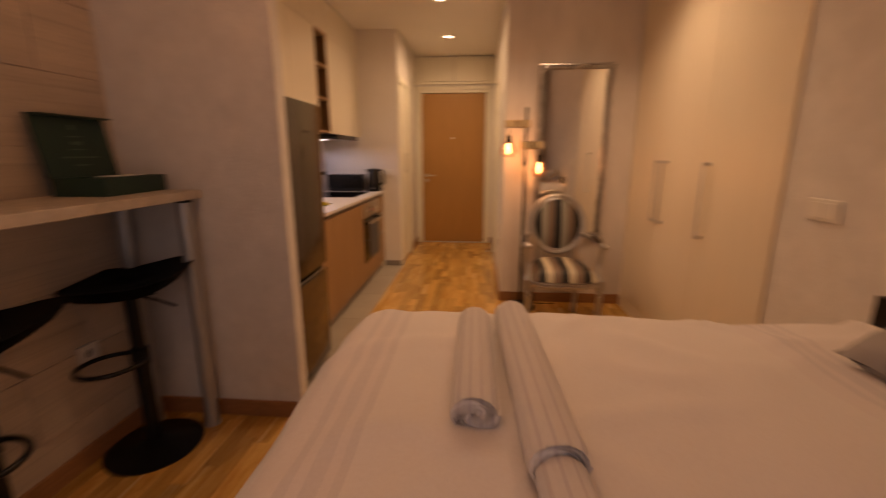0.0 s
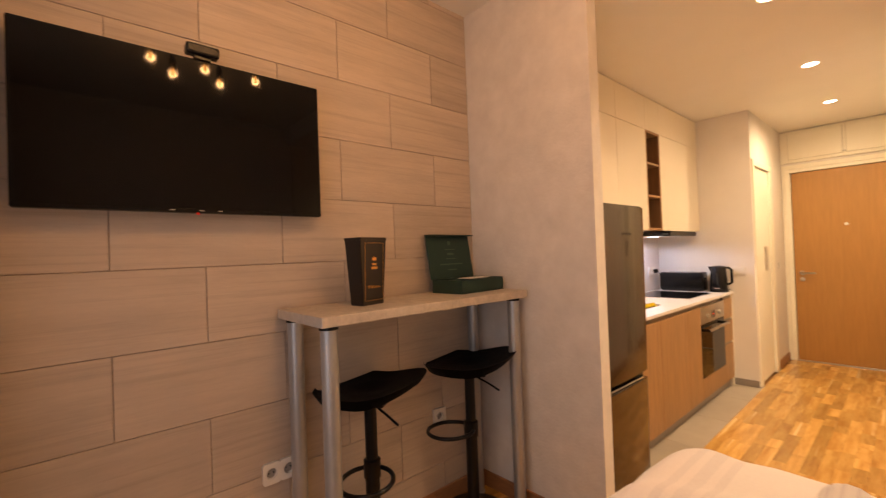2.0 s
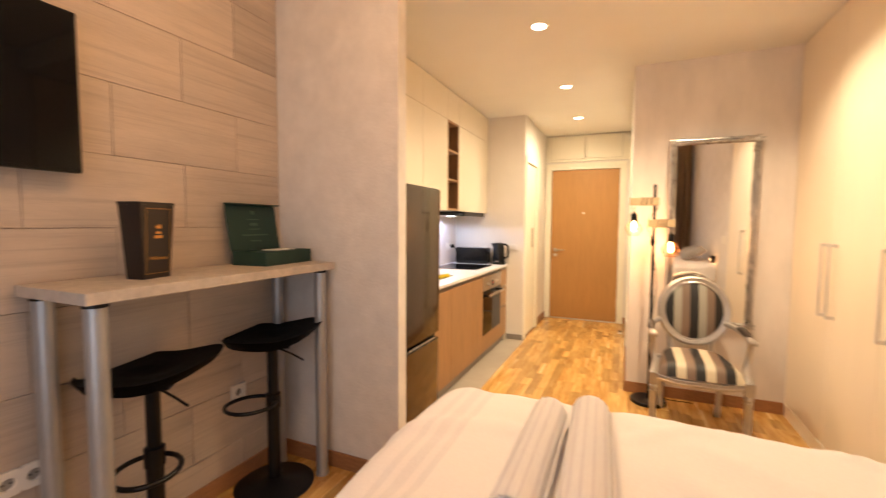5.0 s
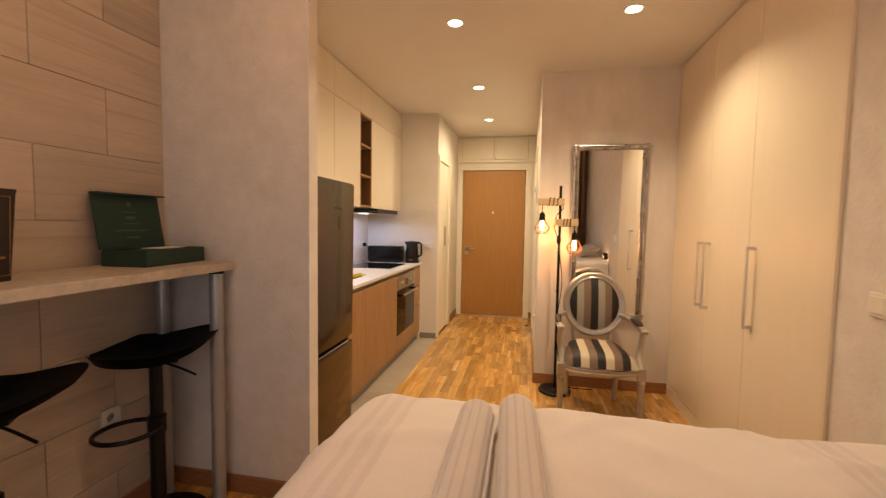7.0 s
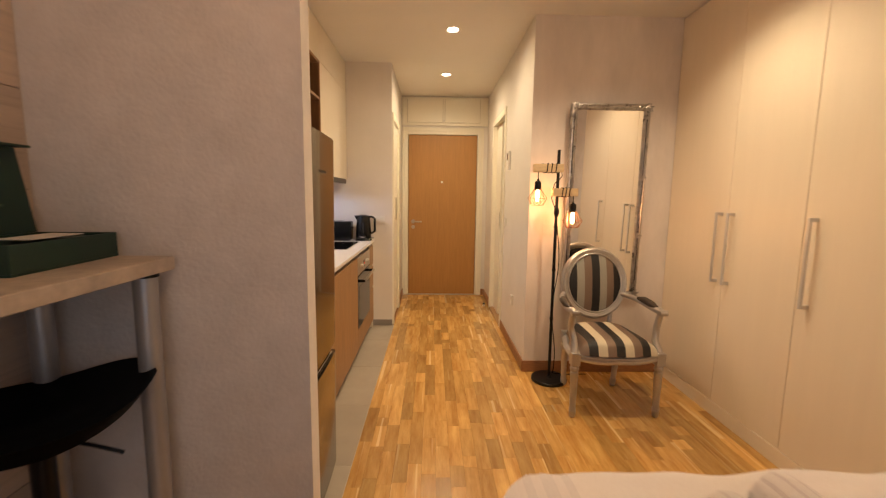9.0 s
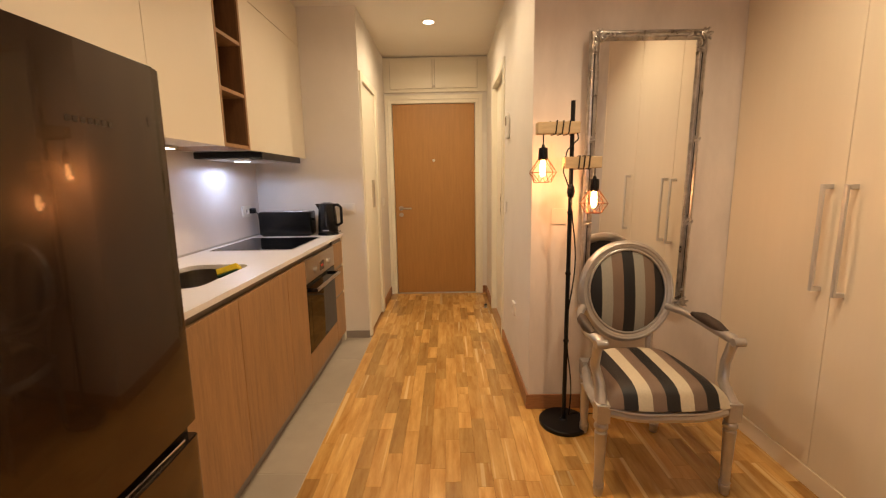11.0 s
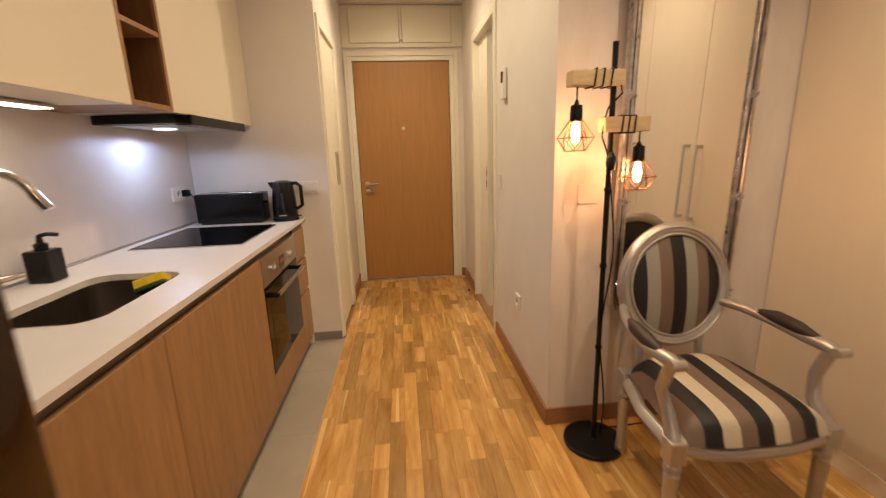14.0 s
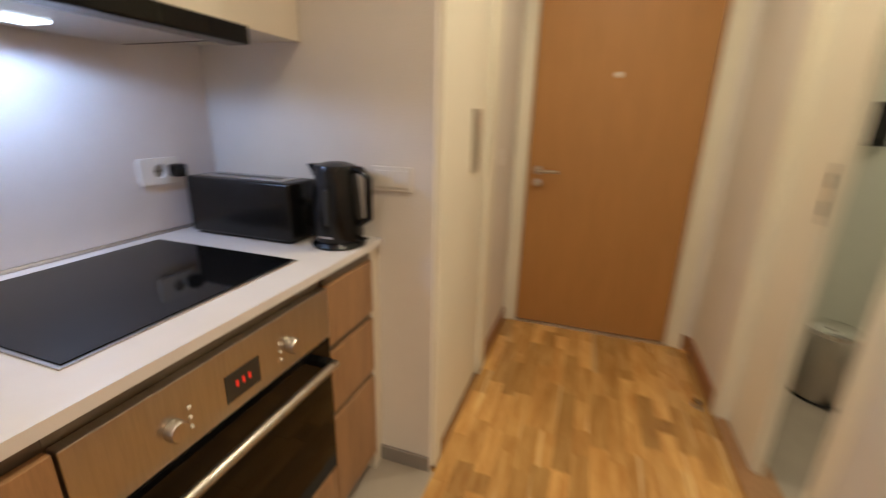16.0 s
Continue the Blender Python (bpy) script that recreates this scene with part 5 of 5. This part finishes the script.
def moulding(a, c_):
    """A moulded rail with three ridges from a to c (x, z), profile turned inwards."""
    a, c_ = Vector((a[0], 0, a[1])), Vector((c_[0], 0, c_[1]))
    d_ = (c_ - a).normalized()
    inw = Vector((-d_.z, 0, d_.x))
    mid = Vector((0, 0, MH / 2))
    if (mid - (a + c_) / 2).dot(inw) < 0:
        inw = -inw
    bm = bmesh.new()
    prof = [(0.0, -0.004), (0.0, -0.024), (0.006, -0.034), (0.014, -0.036), (0.019, -0.028), (0.026, -0.026), (0.034, -0.030), (0.040, -0.026), (0.046, -0.02), (0.046, -0.0185), (0.046, -0.004)]
    r0 = [bm.verts.new(a + d_ * u + inw * u + Vector((0, y_, 0))) for u, y_ in prof]
    r1 = [bm.verts.new(c_ - d_ * u + inw * u + Vector((0, y_, 0))) for u, y_ in prof]
    for i in range(len(prof) - 1):
        bm.faces.new((r0[i], r0[i + 1], r1[i + 1], r1[i]))
    bmesh.ops.recalc_face_normals(bm, faces=bm.faces)
    return bm


for sx in (-1, 1):
    part("dark_groove", box(sx * (MW / 2 - 0.022) - 0.002, sx * (MW / 2 - 0.022) + 0.002, -0.0285, -0.020, 0.03, MH - 0.03), black_card, mi, "narrow dark strip along the groove")
CORN = [(-MW / 2, 0), (MW / 2, 0), (MW / 2, MH), (-MW / 2, MH)]
for i in range(4):
    part("frame_rail", moulding(CORN[i], CORN[(i + 1) % 4]), silver_frame, mi, "moulded silver rail")


def ornament(cx, cz, size, seed):
    """Small carved leaves in relief."""
    rg = random.Random(seed)
    bm = bmesh.new()
    for i in range(9):
        an = rg.uniform(0, 2 * math.pi)
        ra = rg.uniform(0.1, 0.8) * size
        b = bmesh.new()
        bmesh.ops.create_icosphere(b, subdivisions=1, radius=1)
        l_, w_ = rg.uniform(0.3, 0.5) * size, rg.uniform(0.14, 0.22) * size
        b.transform(Matrix.Translation((cx + ra * math.cos(an), -0.032, cz + ra * math.sin(an))) @ Matrix.Rotation(rg.uniform(0, 3.1), 4, "Y") @ Matrix.Diagonal((l_, 0.009, w_, 1)))
        join(bm, b)
    return bm


for sx in (-1, 1):
    for zc, sz in ((0.028, 1), (MH - 0.028, -1)):
        part("corner_carving", ornament(sx * (MW / 2 - 0.026), zc, 0.044, 3), silver_frame, mi, "carved leaf corner", smooth=True)
        part("corner_carving", ornament(sx * (MW / 2 - 0.085), zc - 0.008 * sz, 0.031, 5), silver_frame, mi, smooth=True)
        part("corner_carving", ornament(sx * (MW / 2 - 0.02), zc + 0.065 * sz, 0.029, 7), silver_frame, mi, smooth=True)
    for zc in (0.45, 0.86):
        part("side_carving", ornament(sx * (MW / 2 - 0.02), zc, 0.023, 11), silver_frame, mi, "small carved side ornament", smooth=True)
    bm = bmesh.new()
    for i in range(96):
        zb = 0.05 + i * (MH - 0.1) / 95
        b = bmesh.new()
        bmesh.ops.create_icosphere(b, subdivisions=0 + 1, radius=0.0045)
        bmesh.ops.translate(b, verts=b.verts, vec=(sx * (MW / 2 - 0.041), -0.024, zb))
        join(bm, b)
    part("beading", bm, silver_frame, mi, smooth=True)

# armchair
ac = thing("armchair", (1.22, 3.4, 0), "silver-painted armchair with an oval back in striped satin", "chair", local=True)
ac.location = (1.222, 3.18, 0)   # local: x across, y to the back, 0 at the front legs


def turned_leg(x, y, dx=0.0, dy=0.0):
    prof = [(0.012, 0.0), (0.017, 0.004), (0.019, 0.022), (0.0205, 0.034), (0.0205, 0.042), (0.017, 0.046), (0.0215, 0.053), (0.0175, 0.062), (0.0225, 0.25), (0.0245, 0.280), (0.019, 0.286), (0.027, 0.298), (0.026, 0.312), (0.020, 0.318), (0.020, 0.325)]
    bm = bmesh.new()
    lathe(prof, (0, 0, 0), 16, bm)
    for v in bm.verts:
        f = 1 - v.co.z / 0.325
        ang = math.atan2(v.co.y, v.co.x)
        v.co.x += x + dx * f
        v.co.y += y + dy * f
    return bm


for x, y, dx, dy in ((-0.253, 0.0, 0, 0), (0.253, 0.0, 0, 0), (-0.185, 0.40, 0.01, 0.03), (0.185, 0.40, -0.01, 0.03)):
    part("leg", turned_leg(x, y, dx, dy), silver_paint, ac, smooth=True)
    part("leg_block", box(x - 0.026, x + 0.026, y - 0.026, y + 0.026, 0.325, 0.402, 0.003), silver_paint, ac)
fr_pts = [(x, -0.004 - 0.03 * math.cos(x / 0.23 * math.pi / 2) , 0.372 - 0.018 * math.cos(x / 0.23 * math.pi * 0.5) ** 2 + 0.014 * math.cos(x / 0.23 * math.pi * 1.5) * 0.5) for x in np.linspace(-0.235, 0.235, 17)]
part("front_rail", tube(fr_pts, 0.024, 8, flat=0.7), silver_paint, ac, smooth=True)
part("rail_moulding", tube([(x, y - 0.019, z + 0.018) for x, y, z in fr_pts], 0.006, 8), silver_paint, ac, smooth=True)
for s in (-1, 1):
    part("side_rail", tube([(s * 0.253, 0.02, 0.368), (s * 0.24, 0.2, 0.362), (s * 0.19, 0.39, 0.368)], 0.023, 8, flat=0.7), silver_paint, ac, smooth=True)
part("back_rail", tube([(-0.17, 0.40, 0.37), (0, 0.415, 0.37), (0.17, 0.40, 0.37)], 0.022, 8), silver_paint, ac, smooth=True)
bm = bmesh.new()
m_ = 24
rows_ = []
for j in range(m_ + 1):
    v = j / m_
    y_ = -0.025 + 0.42 * v
    hw = 0.245 - 0.06 * v
    rw = []
    for i in range(m_ + 1):
        u = 2 * i / m_ - 1
        edge = max(0, 1 - abs(u) ** 6) * max(0, 1 - abs(2 * v - 1) ** 6)
        z_ = 0.392 + 0.085 * edge ** 0.5 + 0.02 * (1 - u * u) * v
        bow = -0.03 * (1 - u * u) * (1 - v)
        rw.append(bm.verts.new((u * hw, y_ + bow, z_)))
    rows_.append(rw)
for a_, c_ in zip(rows_, rows_[1:]):
    for i in range(m_):
        bm.faces.new((a_[i], a_[i + 1], c_[i + 1], c_[i]))
bmesh.ops.recalc_face_normals(bm, faces=bm.faces)
part("seat", bm, stripe_seat, ac, "padded seat in black, cream and taupe stripes", smooth=True)
# oval back
BC, BRX, BRZ, LEAN_B = Vector((0.012, 0.455, 0.728)), 0.205, 0.222, radians(9)


def oval(a, rx, rz, off=0.0):
    p = Vector((rx * math.cos(a), off, rz * math.sin(a)))
    p.rotate(Euler((-LEAN_B, 0, 0)))
    return BC + p


part("back_frame", tube([oval(2 * math.pi * k / 48, BRX, BRZ) for k in range(48)], 0.024, 12, closed=True), silver_paint, ac, "oval moulded back frame", smooth=True)
part("back_moulding", tube([oval(2 * math.pi * k / 48, BRX - 0.022, BRZ - 0.022, -0.018) for k in range(48)], 0.006, 8, closed=True), silver_paint, ac, smooth=True)
part("back_moulding", tube([oval(2 * math.pi * k / 48, BRX + 0.006, BRZ + 0.006, -0.022) for k in range(48)], 0.006, 8, closed=True), silver_paint, ac, smooth=True)
for sgn, nm, puff in ((-1, "backrest", 0.03), (1, "back_cover", 0.012)):
    bm = bmesh.new()
    rings = []
    for i in range(9):
        f = i / 8
        if i == 0:
            rings.append([bm.verts.new(oval(0, 0, 0, sgn * (0.012 + puff)))])
        else:
            rings.append([bm.verts.new(oval(2 * math.pi * k / 40, (BRX - 0.02) * f, (BRZ - 0.02) * f, sgn * (0.012 + puff * (1 - f ** 2.6)))) for k in range(40)])
    for a_, c_ in zip(rings, rings[1:]):
        for k in range(40):
            j = (k + 1) % 40
            vs = list(dict.fromkeys([a_[k % len(a_)], a_[j % len(a_)], c_[j], c_[k]]))
            bm.faces.new(vs)
    bmesh.ops.recalc_face_normals(bm, faces=bm.faces)
    part(nm, bm, stripe_back if sgn < 0 else dark_cloth, ac, "padded oval in black, taupe and grey stripes" if sgn < 0 else "dark cloth", smooth=True)
for s in (-1, 1):
    part("back_post", tube([(s * 0.13, 0.415, 0.37), (s * 0.125, 0.43, 0.46), (s * 0.135, 0.447, 0.56)], 0.018, 8), silver_paint, ac, smooth=True)
    arm = [(s * 0.195, 0.44, 0.655), (s * 0.235, 0.36, 0.652), (s * 0.262, 0.26, 0.640), (s * 0.268, 0.14, 0.632), (s * 0.262, 0.045, 0.640), (s * 0.258, 0.02, 0.634)]
    part("arm", tube(arm, 0.018, 10, radii=[0.017, 0.017, 0.017, 0.018, 0.022, 0.017]), silver_paint, ac, smooth=True)
    part("arm_pad", tube([(s * 0.248, 0.30, 0.660), (s * 0.263, 0.24, 0.660), (s * 0.268, 0.16, 0.654), (s * 0.266, 0.09, 0.648)], 0.018, 12, radii=[0.010, 0.023, 0.023, 0.012]), arm_cloth, ac, "dark striped arm pad", smooth=True)
    part("arm_scroll", tube([(s * 0.262 - 0.022, 0.012, 0.638), (s * 0.262 + 0.022, 0.012, 0.638)], 0.017, 12), silver_paint, ac, smooth=True)
    part("arm_support", tube([(s * 0.253, 0.005, 0.39), (s * 0.246, 0.055, 0.46), (s * 0.262, 0.075, 0.53), (s * 0.262, 0.04, 0.63)], 0.017, 10, radii=[0.026, 0.02, 0.019, 0.019]), silver_paint, ac, smooth=True)

# floor lamp
LXP, LYP = 0.968, 3.69
lp = thing("floor_lamp", (LXP, LYP, 0), "black floor lamp with two wooden arms and wire cage shades", "floor lamp")
part("base", lathe([(0.123, 0.0), (0.125, 0.004), (0.125, 0.018), (0.121, 0.022), (0.02, 0.024), (0.014, 0.03), (0, 0.03)], (LXP, LYP, 0), 40), black_metal, lp, smooth=True)
part("pole", tube([(LXP, LYP, 0.024), (LXP, LYP, 1.625)], 0.0105, 14), black_metal, lp, smooth=True)
for (ax0, ax1, az, bx, bz, py) in ((0.80, 0.998, 1.503, 0.833, 1.305, -0.002), (0.930, 1.105, 1.343, 1.081, 1.155, -0.006)):
    ar = part("arm", box(ax0, ax1, LYP - 0.028, LYP + 0.028, az - 0.027, az + 0.027, 0.004), pale_wood, lp, "pale wooden cross arm")
    x_lo, x_hi = (bx + 0.03, LXP) if bx < LXP else (LXP + 0.01, bx - 0.02)
    hel = []
    for k in range(61):
        f = k / 60
        an = f * 3.5 * 2 * math.pi
        hel.append((x_lo + (x_hi - x_lo) * f, LYP + 0.034 * max(-0.92, min(0.92, 1.35 * math.sin(an))), az + 0.033 * max(-0.92, min(0.92, 1.35 * math.cos(an)))))
    part("wound_cord", tube(hel, 0.003, 6), black_plastic, ar, smooth=True)
    part("drop_cord", tube([(bx, LYP, az - 0.027), (bx, LYP, bz + 0.11)], 0.003, 6), black_plastic, lp)
    so_ = part("socket", lathe([(0.006, 0.125), (0.010, 0.112), (0.021, 0.108), (0.023, 0.06), (0.021, 0.052), (0, 0.052)], (bx, LYP, bz), 18), black_plastic, lp, smooth=True)
    N = 6
    top_, mid_, bot_ = [[(bx + rad * math.cos(2 * math.pi * (k + sh) / N), LYP + rad * math.sin(2 * math.pi * (k + sh) / N), bz + dz) for k in range(N)]
                        for rad, sh, dz in ((0.022, 0, 0.06), (0.066, 0.5, -0.005), (0.040, 0, -0.052))]
    cage = part("cage_shade", tube(mid_, 0.0017, 6, closed=True), copper_wire, lp, "copper wire cage shade")
    for ring_ in (top_, bot_):
        part("wire_ring", tube(ring_, 0.0017, 6, closed=True), copper_wire, cage)
    for k in range(N):
        for a_, c_ in ((top_[k], mid_[k]), (top_[(k + 1) % N], mid_[k]), (mid_[k], bot_[k]), (mid_[k], bot_[(k + 1) % N])):
            part("wire", tube([a_, c_], 0.0017, 5), copper_wire, cage)
    gl_ = part("bulb", lathe([(0.009, 0.052), (0.013, 0.036), (0.0155, 0.012), (0.013, -0.016), (0.007, -0.026), (0, -0.028)], (bx, LYP, bz), 18), bulb_glass, so_, "glowing filament bulb", smooth=True)
    gl_.visible_shadow = False
part("cord", tube([(0.935, LYP - 0.012, 1.36), (0.925, LYP - 0.02, 1.30), (0.945, LYP - 0.02, 1.25), (0.958, LYP - 0.02, 1.21)], 0.003, 6), black_plastic, lp, smooth=True)
part("cord", tube([(0.985, LYP - 0.02, 1.48), (0.99, LYP - 0.025, 1.45), (0.94, LYP - 0.025, 1.40), (0.932, LYP - 0.02, 1.36)], 0.003, 6), black_plastic, lp, smooth=True)
part("foot_switch", lathe([(0, 0), (0.014, 0.006), (0.019, 0.03), (0.016, 0.055), (0.006, 0.07), (0, 0.07)], (LXP - 0.006, LYP - 0.024, 1.175), 14), black_plastic, lp, "black inline switch", smooth=True)
cord = [(LXP + 0.012 + 0.016 * math.sin(z * 9), LYP - 0.018, z) for z in np.linspace(1.175, 0.06, 24)] + [(LXP + 0.06, LYP + 0.05, 0.028), (LXP + 0.16, LYP + 0.08, 0.006), (LXP + 0.30, LYP + 0.09, 0.005)]
part("cord", tube(cord, 0.0032, 6), black_plastic, lp, smooth=True)
for z in (1.10, 0.80, 0.45):
    part("cord_clip", lathe([(0.014, 0), (0.014, 0.012), (0.012, 0.012)], (LXP, LYP, z), 12), black_plastic, lp)

# ---- pieces of floors and walls ----
rng = random.Random(4)


def piece_mesh(name, sx, sy, sz, bevel, material):
    b = box(-sx / 2, sx / 2, -sy / 2, sy / 2, -sz / 2, sz / 2)
    if bevel:
        es = [e for e in b.edges]
        bmesh.ops.bevel(b, geom=es, offset=bevel, segments=1, affect="EDGES")
    me = bpy.data.meshes.new(name)
    b.to_mesh(me)
    b.free()
    me.materials.append(material)
    return me


# wall tiles
TL, TH = 0.5565, 0.2745
wall_w = bpy.data.objects["wall_west"]
cache = {}
for r in range(-5, 6):
    z0 = 1.310 + TH * r
    z1 = min(z0 + TH, CEIL_HIGH)
    z0c = max(z0, 0.0)
    if z1 - z0c < 0.02:
        continue
    phase = 0.655 if r % 2 else 0.380
    y = phase - 3 * TL
    while y < PY0:
        a_, c_ = max(y, -0.33), min(y + TL, PY0 - 0.001)
        if c_ - a_ > 0.01:
            key = (round(c_ - a_, 3), round(z1 - z0c, 3))
            if key not in cache:
                cache[key] = piece_mesh("tile", 0.009, c_ - a_ - 0.0025, z1 - z0c - 0.0025, 0.0008, wall_tile)
            o = new("tile", cache[key])
            o.location = (TX - 0.0045, (a_ + c_) / 2, (z0c + z1) / 2)
            o.parent = wall_w
        y += TL

# grey floor tiles in front of the kitchen
kt = setting("floor_kitchen", box(-1.11, -0.262, PY1, EY, -0.012, -0.0005), pale_grout, "grey tiled strip of floor along the kitchen", "floor")
y = PY1
for y1 in (2.118 + 0.60, 3.318, 3.918, 4.518, EY):
    o = new("tile", piece_mesh("tile", 0.84, y1 - y - 0.003, 0.008, 0.0008, floor_tile))
    o.location = (-0.684, (y + y1) / 2, -0.003)
    o.parent = kt
    y = y1

# parquet strips
SW = 0.068
near, far = 0, bmesh.new()
shared = {}
col = 0
x = -0.262
while x < RX - 0.001:
    x1 = min(x + SW, RX)
    y = (2.0 if x < -0.3 else -0.33) - rng.uniform(0, 0.4)
    while y < DY:
        ln = rng.choice((0.09, 0.15, 0.20, 0.25, 0.30, 0.36, 0.42, 0.50))
        a_, c_ = max(y, -0.33), min(y + ln, DY + 0.02)
        y += ln
        if c_ - a_ < 0.02 or (x > HX1 and a_ > WY) or (x > WX and a_ > 2.1):
            continue
        w_, l_ = round(x1 - x - 0.0006, 4), round(c_ - a_ - 0.0008, 4)
        zt = -0.004 + rng.uniform(-0.0002, 0.0002)
        if near < 298 and x1 < 0.83 and a_ > 2.15:
            if (w_, l_) not in shared:
                shared[(w_, l_)] = piece_mesh("strip", w_, l_, 0.008, 0.0003, oak_piece)
            o = new("strip", shared[(w_, l_)])
            o.location = ((x + x1) / 2, (a_ + c_) / 2, zt)
            o.parent = fl
            near += 1
        else:
            b_ = bmesh.ops.create_cube(far, size=1)
            for v in b_["verts"]:
                v.co = Vector((v.co.x * w_ + (x + x1) / 2, v.co.y * l_ + (a_ + c_) / 2, v.co.z * 0.008 + zt))
    x = x1
x = -0.262
while x > TX + 0.01:
    x0 = max(x - SW, TX)
    y = -0.33 - rng.uniform(0, 0.4)
    while y < PY0:
        ln = rng.choice((0.09, 0.15, 0.20, 0.25, 0.30, 0.36, 0.42, 0.50))
        a_, c_ = max(y, -0.33), min(y + ln, PY0)
        y += ln
        if c_ - a_ < 0.02:
            continue
        b_ = bmesh.ops.create_cube(far, size=1)
        for v in b_["verts"]:
            v.co = Vector((v.co.x * (x - x0 - 0.0008) + (x + x0) / 2, v.co.y * (c_ - a_ - 0.001) + (a_ + c_) / 2, v.co.z * 0.008 - 0.004))
    x = x0
tagged(part("strips", far, oak_floor, fl, "further golden oak strips"), kind="stuff")
